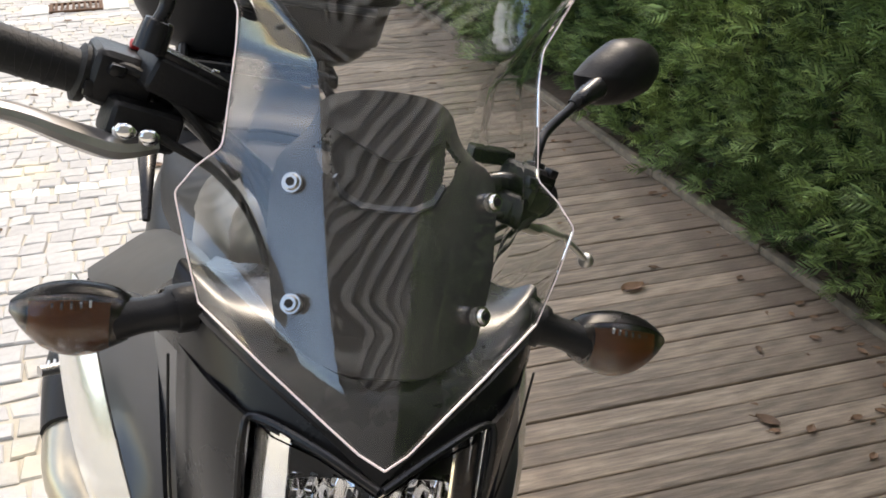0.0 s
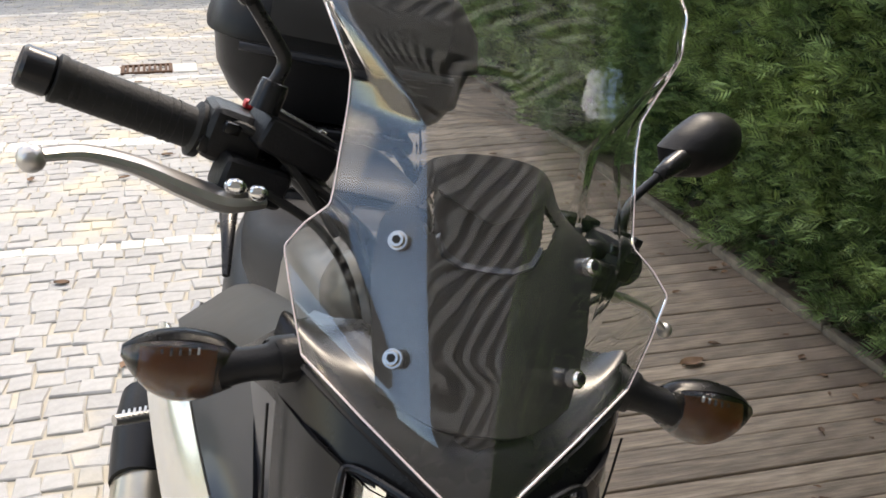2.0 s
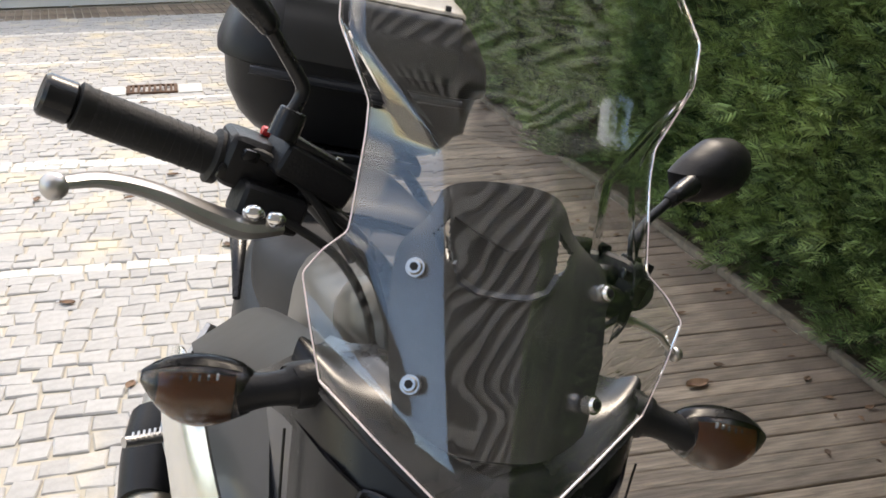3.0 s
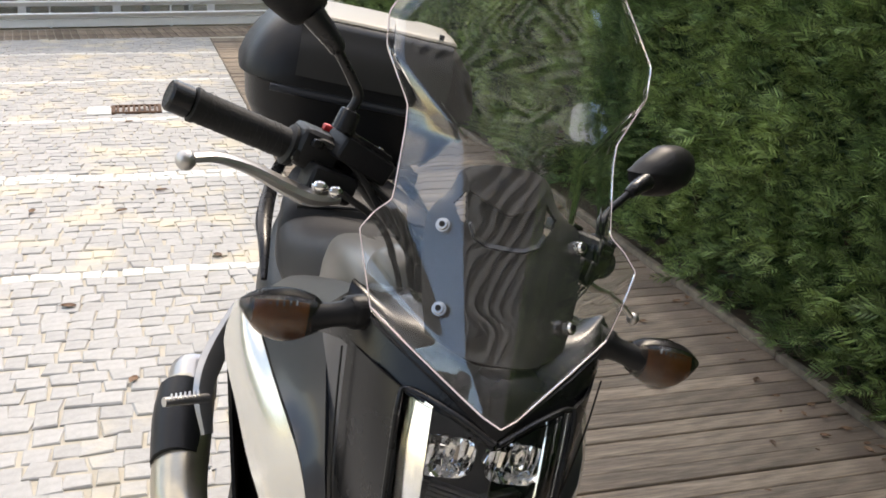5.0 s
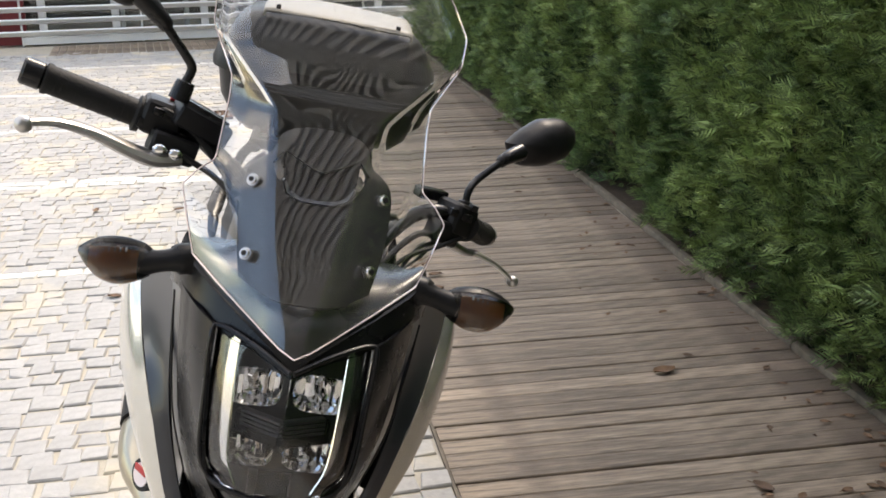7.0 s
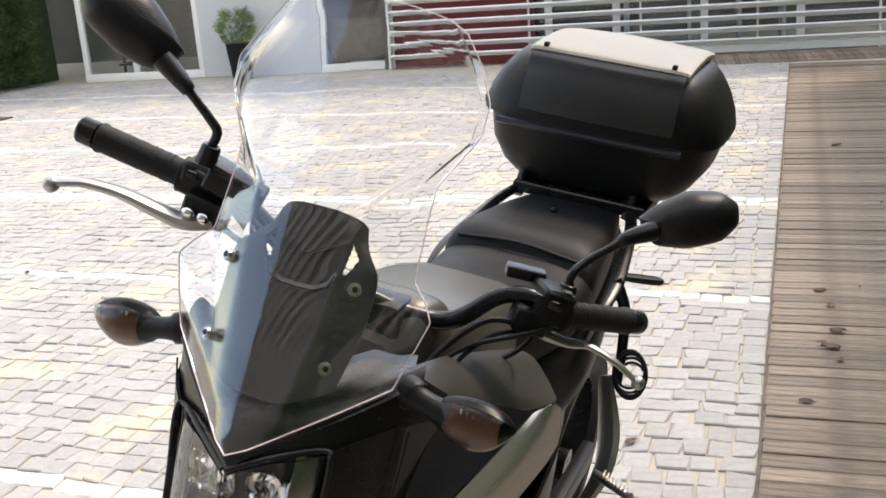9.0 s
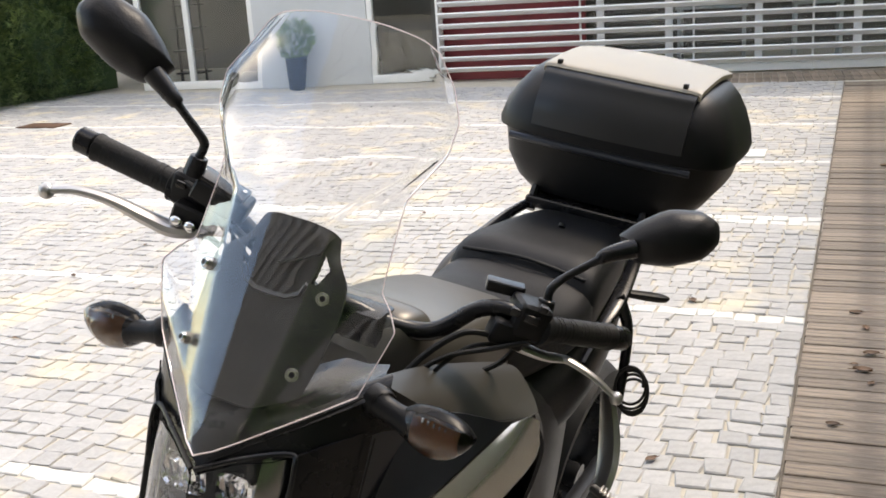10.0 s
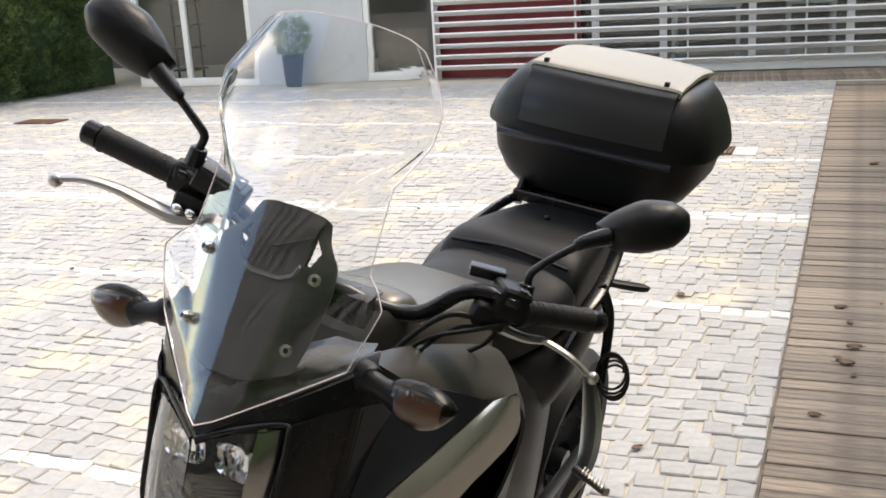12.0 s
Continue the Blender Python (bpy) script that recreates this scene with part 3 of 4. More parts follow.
# inner panel behind the screen
INNER = [
    [(0, -.570, 1.340), (.026, -.566, 1.338), (.044, -.559, 1.332), (.053, -.555, 1.324)],
    [(0, -.584, 1.302), (.026, -.579, 1.308), (.045, -.573, 1.312), (.062, -.569, 1.305)],
    [(0, -.607, 1.262), (.030, -.606, 1.264), (.052, -.600, 1.274), (.084, -.592, 1.286)],
    [(0, -.626, 1.235), (.030, -.628, 1.235), (.056, -.626, 1.238), (.088, -.610, 1.250)],
    [(0, -.644, 1.205), (.030, -.648, 1.205), (.056, -.646, 1.206), (.084, -.636, 1.208)],
    [(0, -.690, 1.160), (.026, -.690, 1.161), (.048, -.680, 1.165), (.076, -.656, 1.172)],
]
grid = [spline(r, 84) for r in both(INNER)]
grid = [spline([r[k] for r in grid], 110) for k in range(85)]
bmx = B()
vs = [[bmx.verts.new(Vector(p)) for p in c] for c in grid]
skin(bmx, vs, False)
HOLE = [(.046, 1.309), (.058, 1.296), (.050, 1.281), (.043, 1.279)]


def in_hole(x, z):
    """Inside the small opening at either side of the panel."""
    return all((b[0] - a[0]) * (z - a[1]) - (b[1] - a[1]) * (abs(x) - a[0]) < 0 for a, b in zip(HOLE, HOLE[1:] + HOLE[:1]))


bmesh.ops.delete(bmx, geom=[f for f in bmx.faces if in_hole(f.calc_center_median().x, f.calc_center_median().z)], context="FACES")
bmesh.ops.recalc_face_normals(bmx, faces=bmx.faces)
bmesh.ops.solidify(bmx, geom=bmx.faces[:], thickness=0.005)
part("inner_panel", bmx, M_PANEL, bike, "matt black windscreen support panel with side openings")
# raised visor plate whose lower edge is a chevron
VISOR = [
    [(0, -.574, 1.343), (.022, -.570, 1.341), (.040, -.564, 1.335), (.048, -.561, 1.328)],
    [(0, -.585, 1.322), (.022, -.582, 1.323), (.038, -.577, 1.324), (.047, -.572, 1.322)],
    [(0, -.602, 1.297), (.016, -.597, 1.302), (.030, -.591, 1.307), (.044, -.582, 1.312)],
]
part("visor_plate", sheet(both(VISOR), 0.006, 18, 10), M_PANEL, bike, "matt black visor with chevron lower edge")
RIB = [
    [(0, -.610, 1.264), (.020, -.610, 1.265), (.034, -.608, 1.272), (.040, -.604, 1.284)],
    [(0, -.614, 1.261), (.021, -.614, 1.262), (.036, -.612, 1.269), (.042, -.608, 1.282)],
]
part("panel_rib", sheet(both(RIB), 0.003, 12, 4, smooth_u=False), M_GREY, bike, "thin grey rib across the panel")
# nose and side cowls
NOSE = [
    [(0, -.743, 1.104), (.045, -.714, 1.132), (.09, -.680, 1.156), (.128, -.648, 1.178), (.152, -.600, 1.186)],
    [(0, -.722, 1.140), (.045, -.692, 1.152), (.085, -.662, 1.170), (.120, -.628, 1.190), (.146, -.585, 1.200)],
    [(0, -.690, 1.160), (.045, -.662, 1.170), (.080, -.636, 1.186), (.108, -.600, 1.188), (.130, -.570, 1.188)],
    [(0, -.600, 1.170), (.045, -.590, 1.180), (.080, -.575, 1.196), (.100, -.555, 1.186), (.115, -.530, 1.180)],
]
part("nose_cowl", sheet(both([[(x, y + .010, z - .008) for x, y, z in row] for row in NOSE]), 0.004, 8, 14, smooth_u=False), M_SATIN, bike, "satin black nose cowl")
for s in (-1, 1):
    rows = [
        [(.000, -.737, 1.107), (.045, -.708, 1.136), (.090, -.674, 1.160), (.126, -.642, 1.181), (.150, -.596, 1.188), (.163, -.545, 1.150), (.172, -.50, 1.122)],
        [(.000, -.742, 1.092), (.046, -.716, 1.112), (.097, -.686, 1.122), (.122, -.655, 1.130), (.150, -.603, 1.135), (.162, -.548, 1.118), (.172, -.50, 1.098)],
    ]
    part("brow", sheet([[mir((x, y + .008, z - .006), s) for x, y, z in r] for r in rows], 0.004, 6, 4, smooth_u=False), M_SATIN, bike)
    rows = [
        [(.097, -.684, 1.122), (.120, -.657, 1.130), (.144, -.605, 1.135), (.160, -.54, 1.12), (.172, -.46, 1.10)],
        [(.092, -.704, 1.050), (.114, -.667, 1.052), (.138, -.612, 1.055), (.158, -.54, 1.05), (.174, -.44, 1.03)],
        [(.083, -.722, .960), (.100, -.676, .960), (.126, -.612, .960), (.150, -.53, .955), (.168, -.43, .94)],
        [(.052, -.712, .895), (.074, -.670, .880), (.104, -.600, .870), (.132, -.51, .86), (.150, -.42, .85)],
        [(.022, -.670, .830), (.046, -.640, .800), (.080, -.570, .780), (.108, -.50, .77), (.128, -.42, .76)],
    ]
    rows = [[mir(p, s) for p in r] for r in rows]
    part("side_cowl", sheet([r[:3] for r in rows], 0.004, 8, 14), M_SATIN, bike, "satin black cowl beside the headlight")
    part("side_cowl", sheet([r[2:] for r in rows], 0.004, 8, 14), M_GREY, bike, "dark grey metallic fairing panel")
    # grey blade and black blade in front of the silver panel
    rows = [
        [(.160, -.53, 1.130), (.190, -.45, 1.100), (.222, -.37, 1.060)],
        [(.150, -.585, 1.05), (.172, -.54, 1.040), (.196, -.492, 1.025)],
        [(.138, -.615, .97), (.152, -.605, .980), (.168, -.592, .985)],
        [(.116, -.625, .88), (.124, -.624, .875), (.134, -.620, .870)],
        [(.090, -.615, .80), (.100, -.610, .79), (.110, -.600, .78)],
    ]
    part("fairing_blade", sheet([[mir(p, s) for p in r] for r in rows], 0.005, 6, 12), M_GREY, bike, "dark grey fairing blade")
    # silver panel
    rows = [
        [(.224, -.360, 1.056), (.240, -.335, 1.060), (.247, -.310, 1.046)],
        [(.198, -.490, 1.022), (.230, -.420, 1.012), (.252, -.320, .990)],
        [(.170, -.590, .985), (.204, -.520, .968), (.229, -.430, .950)],
        [(.150, -.610, .930), (.184, -.560, .912), (.207, -.470, .900)],
        [(.128, -.620, .870), (.154, -.580, .842), (.168, -.500, .820)],
        [(.100, -.600, .780), (.122, -.560, .750), (.138, -.500, .730)],
    ]
    part("silver_panel", sheet([[mir(p, s) for p in r] for r in rows], 0.006, 10, 16), M_SILVER, bike, "champagne silver side panel")
    # bronze-grey top cover in front of the rider's knees
    rows = [
        [(.112, -.545, 1.165), (.128, -.550, 1.160), (.148, -.550, 1.150), (.166, -.520, 1.125)],
        [(.122, -.440, 1.140), (.140, -.430, 1.130), (.172, -.420, 1.105), (.198, -.410, 1.075)],
        [(.138, -.300, 1.095), (.158, -.290, 1.085), (.195, -.300, 1.060), (.222, -.320, 1.045)],
        [(.150, -.215, 1.065), (.172, -.205, 1.055), (.205, -.225, 1.035), (.228, -.260, 1.030)],
    ]
    part("knee_cover", sheet([[mir(p, s) for p in r] for r in rows], 0.005, 10, 12), M_BRONZE2, bike, "matt bronze-grey upper side cover")
    rows = [
        [(.150, -.215, 1.060), (.205, -.225, 1.030), (.226, -.262, 1.022)],
        [(.165, -.130, .960), (.205, -.150, .940), (.240, -.240, .960)],
        [(.160, -.060, .800), (.190, -.100, .790), (.222, -.240, .850)],
        [(.150, -.020, .620), (.170, -.100, .610), (.190, -.300, .700)],
    ]
    part("lower_cover", sheet([[mir(p, s) for p in r] for r in rows], 0.005, 8, 12), M_BLACK, bike)

# headlight
HL = [
    [(0, -.744, 1.092), (.046, -.718, 1.109), (.076, -.702, 1.114), (.092, -.680, 1.117)],
    [(0, -.750, 1.040), (.046, -.732, 1.044), (.074, -.718, 1.046), (.091, -.692, 1.047)],
    [(0, -.752, .990), (.042, -.740, .987), (.070, -.728, .982), (.087, -.701, .978)],
    [(0, -.748, .950), (.030, -.742, .946), (.056, -.732, .948), (.074, -.708, .953)],
]
HL = [[(x, y - k, z) for x, y, z in r] for r, k in zip(HL, (0, .004, .008, .008))]
lamp = part("headlight", sheet(both([[(p[0] * 0.97, p[1] + 0.060, p[2]) for p in r] for r in HL]), 0.004, 10, 12), M_LAMPBACK, bike, "large clear headlight with four chrome reflectors")
part("lens", sheet(both(HL), 0.003, 14, 14, smooth_u=False), M_LENS, lamp, "clear polycarbonate lens")
rim = [(.002, -.740, 1.097), (.046, -.714, 1.114), (.088, -.686, 1.121), (.096, -.690, 1.108), (.094, -.701, 1.046), (.090, -.716, .979), (.077, -.722, .950), (.056, -.737, .943), (.0, -.756, .938)]
for s in (-1, 1):
    b = B()
    tube(b, [(*mir(p, s), .0032) for p in rim], 40, 8)
    part("bezel", b, M_SATIN, lamp, "black bezel around the lens")
    # Chrome strip added in place of sky mirrored by the lens's outer facet.
    b = B()
    b.free()
    b = sheet([[mir((p[0] - 0.003, p[1] + 0.007, p[2]), s) for p in (tuple(np.array(q[1]) * 0.35 + np.array(q[2]) * 0.65), q[3])] for q in HL], 0.002, 4, 20)
    part("facet_glint_strip", b, M_CHROME, lamp, "chrome strip added for the lens facet's bright reflection")
    for (cx, cz, w, h) in ((.038, 1.060, .064, .048), (.036, .980, .062, .044)):
        b = B()
        c = Vector((cx * s, -.696 + .16 * (cx - .02), cz))
        nseg = 18
        rings = []
        for k in (1.0, 0.8, 0.55, 0.3, 0.08):
            ring = []
            for i in range(nseg):
                a = 2 * math.pi * i / nseg
                ca, sa2 = math.cos(a), math.sin(a)
                ring.append((c.x + w / 2 * k * math.copysign(abs(ca) ** 0.6, ca), c.y + 0.030 * (1 - k * k) - 0.25 * (c.x * s - .04 + 0) * 0 - 0.012, c.z + h / 2 * k * math.copysign(abs(sa2) ** 0.6, sa2)))
            rings.append(ring)
        loft(b, rings, closed=True, caps=False)
        b.faces.new([v for v in b.verts][-nseg:])
        for i in range(7):
            x = c.x + (i - 3) * w * 0.13
            block(b, (x, c.y - 0.002, c.z + h * 0.05), (0.006, 0.016, h * (0.45 + 0.12 * ((i * 5) % 4))), 0.0008, Matrix.Translation((x, c.y, c.z)) @ Matrix.Rotation(((i * 7) % 5 - 2) * 0.42, 4, "Z") @ Matrix.Rotation(((i * 3) % 5 - 2) * 0.22, 4, "X") @ Matrix.Translation((-x, -c.y, -c.z)))
        part("reflector", b, M_REFLECT, lamp, "faceted chrome reflector", smooth=False)
CHIN = [
    [(0, -.753, .940), (.030, -.747, .941), (.058, -.735, .943), (.084, -.710, .948)],
    [(0, -.748, .905), (.018, -.744, .904), (.034, -.724, .900), (.051, -.702, .895)],
    [(0, -.692, .830), (.008, -.690, .830), (.016, -.682, .830), (.024, -.668, .830)],
]
part("chin_cowl", sheet(both(CHIN), 0.004, 10, 10, smooth_u=False), M_SATIN, bike, "satin black cowl below the headlight")
for i in range(15):
    z = 1.030 - i * 0.0055
    b = B()
    for s in (-1, 1):
        block(b, (0, 0, 0), (.052, .010, .0036), 0.0008, Matrix.Translation((s * .024, -.716 + (0.006 if i > 4 else 0), z)) @ Matrix.Rotation(s * radians(28), 4, "Z"))
    if i < 4:
        part("rib", b, M_GREY, lamp)
    else:
        b.free()
b = B()
for s in (-1, 1):
    block(b, (0, 0, 0), (.060, .012, .030), 0.003, Matrix.Translation((s * .027, -.712, 1.012)) @ Matrix.Rotation(s * radians(27), 4, "Z"))
part("divider", b, M_SATIN, lamp)


# indicators
def indicator(s, dy):
    stalk = B()
    tube(stalk, [mir(p, s) for p in ((.135, -.600 + dy, 1.170, .019), (.150, -.604 + dy, 1.168, .0185), (.155, -.606 + dy, 1.167, .0145), (.172, -.607 + dy, 1.163, .0135), (.190, -.606 + dy, 1.158, .017))], 14, 14)
    st2 = part("indicator", stalk, M_BLACK, bike, "indicator on a short black stalk with smoked lens")
    st = [(.180, .016, .016, 0), (.190, .022, .019, 0), (.205, .027, .023, -.002), (.222, .0285, .024, -.003), (.240, .024, .021, -.002), (.254, .0145, .015, .001), (.264, .004, .006, .004)]

    def ring(x, h, d, dz, a0, a1, n, k=1.0):
        return [(s * x, -.603 + dy - math.cos(a) * d * k, 1.158 + dz + math.sin(a) * h * k) for a in np.linspace(a0, a1, n)]
    fine = spline(st, 18)
    b = B()
    loft(b, [ring(*f, -1.9, 1.15, 18) for f in fine], closed=False)
    bmesh.ops.solidify(b, geom=b.faces[:], thickness=0.002)
    lens = part("lens", b, M_SMOKE, st2, "smoked translucent indicator lens")
    lens.visible_shadow = False
    b = B()
    loft(b, [ring(*f, 1.10, 2 * math.pi - 1.85, 16, 1.03) for f in fine], closed=False)
    bmesh.ops.solidify(b, geom=b.faces[:], thickness=0.002)
    part("housing", b, M_SATIN, st2, "gloss black indicator housing")
    b = B()
    loft(b, [ring(f[0], f[1], f[2], f[3], -1.7, 1.0, 12, 0.78) for f in fine[4:15]], closed=False)
    bmesh.ops.solidify(b, geom=b.faces[:], thickness=0.002)
    part("amber_insert", b, M_AMBER, st2, "amber inner lens")
    b = B()
    for i in range(7):
        block(b, (s * (.208 + i * .0065), -.603 + dy - .0165 + i * .0012, 1.176 - i * .0018), (.002, .003, .005), 0.0005)
    part("light_pipe", b, M_BEZEL, st2, "small chrome facets in the lens")


indicator(1, 0.0)
indicator(-1, -0.012)

# handlebar and controls
bmx = B()
tube(bmx, [(-.225, -.492, 1.304, .0112), (-.165, -.478, 1.292, .0112), (-.095, -.462, 1.235, .0125), (-.045, -.438, 1.190, .014), (0, -.420, 1.178, .014),
           (.045, -.402, 1.162, .014), (.10, -.372, 1.157, .0125), (.150, -.352, 1.196, .0112), (.190, -.345, 1.205, .0112), (.234, -.321, 1.184, .0112)], 60, 14)
bar = part("handlebar", bmx, M_SATIN, bike, "satin black tubular handlebar turned to the side")
b = B()
block(b, (0, -.405, 1.155), (.10, .055, .05), 0.01)
rod(b, (0, -.38, 1.13), (0, -.56, .80), .03, 18)
part("bar_clamp", b, M_SATIN, bike)


def grip(a, e, side):
    a, e = Vector(a), Vector(e)
    d = (e - a)
    b = B()
    tube(b, [(*(a + d * t), rr) for t, rr in ((-.02, .0225), (.03, .0235), (.05, .0175), (.5, .0180), (.76, .0180), (.78, .0195), (.81, .0195), (.82, .0165))], 1, 20, smooth=False)
    g2 = part("grip", b, M_RUBBER, bar, "black ribbed rubber grip")
    b = B()
    for k in range(15):
        t = .10 + k * .044
        c = a + d * t
        q = d.to_track_quat("Z", "Y").to_matrix().to_4x4()
        bmesh.ops.create_cone(b, cap_ends=True, segments=18, radius1=.0183, radius2=.0183, depth=.0022,
                              matrix=Matrix.Translation(c) @ q @ Matrix.Rotation(radians(18 if k % 3 == 0 else 0), 4, "X"))
    part("grip_ribs", b, M_RUBBER, bar)
    b = B()
    tube(b, [(*(a + d * t), rr) for t, rr in ((.82, .0150), (.84, .0175), (.98, .0175), (1.0, .0150))], 1, 20, smooth=False)
    part("bar_end", b, M_SATIN, bar, "black bar end weight")


grip((-.231, -.490, 1.306), (-.368, -.520, 1.343), -1)
grip((.230, -.330, 1.186), (.302, -.152, 1.127), 1)


def lever(pts, ball_at, r):
    b = B()
    tube(b, pts, 30, 10, flat=0.62)
    lv = part("lever", b, M_ALU, bar, "bare aluminium ball-end lever")
    b = B()
    ball(b, ball_at, r)
    part("lever_ball", b, M_ALU, bar)


lever([(-.175, -.512, 1.262, .014), (-.205, -.528, 1.262, .017), (-.235, -.540, 1.272, .0155), (-.275, -.560, 1.290, .012), (-.310, -.582, 1.300, .0095), (-.335, -.602, 1.300, .008)], (-.340, -.604, 1.297), .0105)
lever([(.185, -.362, 1.172, .012), (.205, -.346, 1.162, .013), (.236, -.318, 1.144, .0105), (.252, -.290, 1.134, .009), (.266, -.285, 1.132, .008), (.300, -.280, 1.118, .007), (.330, -.272, 1.096, .006)], (.334, -.270, 1.0925), .0095)

# switch housings, reservoirs, levers' perches, cables
for pos, size, rz, ry, nm in (((-.205, -.486, 1.306), (.052, .050, .046), 12, 14, "switch_housing"), ((.212, -.330, 1.196), (.050, .052, .050), 40, 18, "switch_housing"),
                              ((-.185, -.508, 1.276), (.060, .034, .034), 18, 14, "lever_perch"), ((.195, -.352, 1.178), (.050, .034, .034), 35, 18, "lever_perch"),
                              ((-.155, -.495, 1.308), (.075, .046, .030), 20, 24, "brake_reservoir"), ((.172, -.318, 1.224), (.052, .022, .016), 25, 8, "switch_lever")):
    b = B()
    block(b, (0, 0, 0), size, min(size) * 0.24, pose(*pos, 0, ry, rz), 3)
    part(nm, b, M_BLACK if nm != "switch_lever" else M_SATIN, bar)
b = B()
block(b, (0, 0, 0), (.012, .010, .008), 0.003, pose(-.192, -.474, 1.330, 0, 14, 12))
part("kill_switch", b, M_REDP, bar, "red engine stop switch")
for p in ((-.196, -.534, 1.276), (-.178, -.530, 1.272), (.204, -.352, 1.190)):
    part("pivot_bolt", ball(B(), p, .0095, (1, 0.6, 0.8)), M_CHROME, bar, "chrome lever pivot bolt")
for pts in (((-.17, -.52, 1.27, .004), (-.12, -.51, 1.24, .004), (-.08, -.47, 1.18, .004), (-.05, -.46, 1.10, .004)),
            ((-.16, -.50, 1.29, .005), (-.11, -.50, 1.262, .005), (-.07, -.47, 1.20, .005), (-.04, -.45, 1.12, .005)),
            ((.185, -.365, 1.175, .0045), (.150, -.395, 1.178, .0045), (.110, -.430, 1.140, .0045), (.085, -.47, 1.09, .0045)),
            ((.20, -.345, 1.160, .003), (.160, -.395, 1.160, .003), (.125, -.440, 1.120, .003), (.10, -.47, 1.08, .003)),
            ((.205, -.30, 1.17, .004), (.17, -.29, 1.10, .004), (.10, -.36, 1.07, .004))):
    b = B()
    tube(b, pts, 20, 8)
    part("cable", b, M_RUBBER, bar)


# mirrors
def mirror(base, bend, bend2, neck, head, ax, up, s):
    b = B()
    tube(b, [(*base, .013), (*(Vector(base).lerp(Vector(bend), .55)), .0115), (*(Vector(base).lerp(Vector(bend), .6)), .0062), (*bend, .0060), (*bend2, .0058), (*(Vector(bend2).lerp(Vector(neck), .7)), .0056), (*(Vector(bend2).lerp(Vector(neck), .78)), .0085), (*neck, .0105), (*(Vector(neck).lerp(Vector(head), .4)), .014)], 30, 12)
    mr = part("mirror", b, M_SATIN, bike, "black rear-view mirror on a bent stem")
    X = Vector(ax).normalized()
    Z = (Vector(up) - X * Vector(up).dot(X)).normalized()
    Y = Z.cross(X)
    shape = [(-.067, .003), (-.044, .022), (-.004, .043), (.040, .041), (.064, .024), (.067, -.004), (.045, -.031), (-.004, -.043), (-.046, -.038), (-.061, -.017)]
    sm = kinked(shape + shape[:1], 4, 1)[:-1]
    rings = []
    for k, off in ((0.97, .012), (1.0, .008), (1.0, .0), (0.93, -.012), (0.72, -.024), (0.40, -.031), (0.1, -.033)):
        rings.append([Vector(head) + X * (p[0] * k * s) + Z * (p[1] * k * 0.9) + Y * off for p in sm])
    b = B()
    loft(b, rings)
    part("mirror_housing", b, M_BLACK, mr, "textured black mirror shell")
    b = B()
    loft(b, [[Vector(head) + X * (p[0] * k * s) + Z * (p[1] * k * 0.9) + Y * off for p in sm] for k, off in ((.92, .011), (.92, .0135))])
    part("mirror_glass", b, M_MIRROR, mr, "silvered mirror glass")


mirror((.226, -.312, 1.196), (.230, -.303, 1.234), (.242, -.285, 1.248), (.285, -.258, 1.283), (.348, -.196, 1.305), (.115, .062, .012), (-.02, .1, .9), 1)
mirror((-.183, -.521, 1.338), (-.172, -.515, 1.378), (-.180, -.518, 1.392), (-.212, -.530, 1.432), (-.279, -.535, 1.490), (.085, .045, -.055), (-.45, .12, .75), -1)

# tank cover, storage lid and seat
def body(stations, material, name, label, n=30, expo=2.6, floor=None):
    """A rounded body along y; stations are (y, half width, top, bottom)."""
    b = B()
    rings = []
    for y, w, zt, zb in spline(stations, n):
        c, h = (zt + zb) / 2, (zt - zb) / 2
        ring = []
        for k in range(28):
            a = 2 * math.pi * k / 28
            ca, sa2 = math.cos(a), math.sin(a)
            ring.append((w * math.copysign(abs(ca) ** (2 / expo), ca), y, c + h * math.copysign(abs(sa2) ** (2 / expo), sa2)))
        rings.append(ring)
    loft(b, rings)
    return part(name, b, material, bike, label)


body([(-.42, .060, 1.100, .90), (-.36, .095, 1.135, .88), (-.27, .115, 1.135, .86), (-.15, .118, 1.115, .86), (-.06, .105, 1.095, .86)], M_BROWN, "storage_lid", "matt bronze-grey storage lid", expo=6)
body([(-.44, .050, 1.13, .92), (-.40, .082, 1.175, .92), (-.345, .092, 1.172, .92), (-.33, .088, 1.14, .92)], M_BROWN, "dash_shroud", "matt bronze-grey shroud behind the dashboard", expo=6, n=14)
body([(-.12, .085, 1.085, .92), (-.04, .112, 1.086, .91), (.06, .135, 1.055, .90), (.16, .150, 1.032, .90), (.24, .152, 1.034, .90), (.27, .145, 1.03, .90)], M_SEAT, "rider_seat", "black vinyl rider seat", expo=3.0)
body([(.235, .145, 1.02, .90), (.26, .150, 1.052, .90), (.31, .148, 1.066, .91), (.42, .138, 1.058, .92), (.56, .120, 1.048, .93), (.66, .10, 1.035, .94)], M_SEAT, "pillion_seat", "black vinyl pillion seat", expo=4.4)
body([(.0, .13, .92, .74), (.2, .165, .93, .74), (.4, .160, .94, .78), (.6, .125, .95, .83), (.82, .08, .95, .88)], M_BLACK, "tail_fairing", "black plastic tail fairing", expo=3.0)
body([(-.36, .10, .95, .42), (-.2, .16, .95, .34), (.05, .17, .92, .32), (.25, .14, .88, .36)], M_BLACK, "engine", "dark engine and frame under the covers", expo=4)
b = B()
tube(b, [(-.125, .252, 1.038, .004), (0, .246, 1.052, .004), (.125, .252, 1.038, .004)], 16, 8)
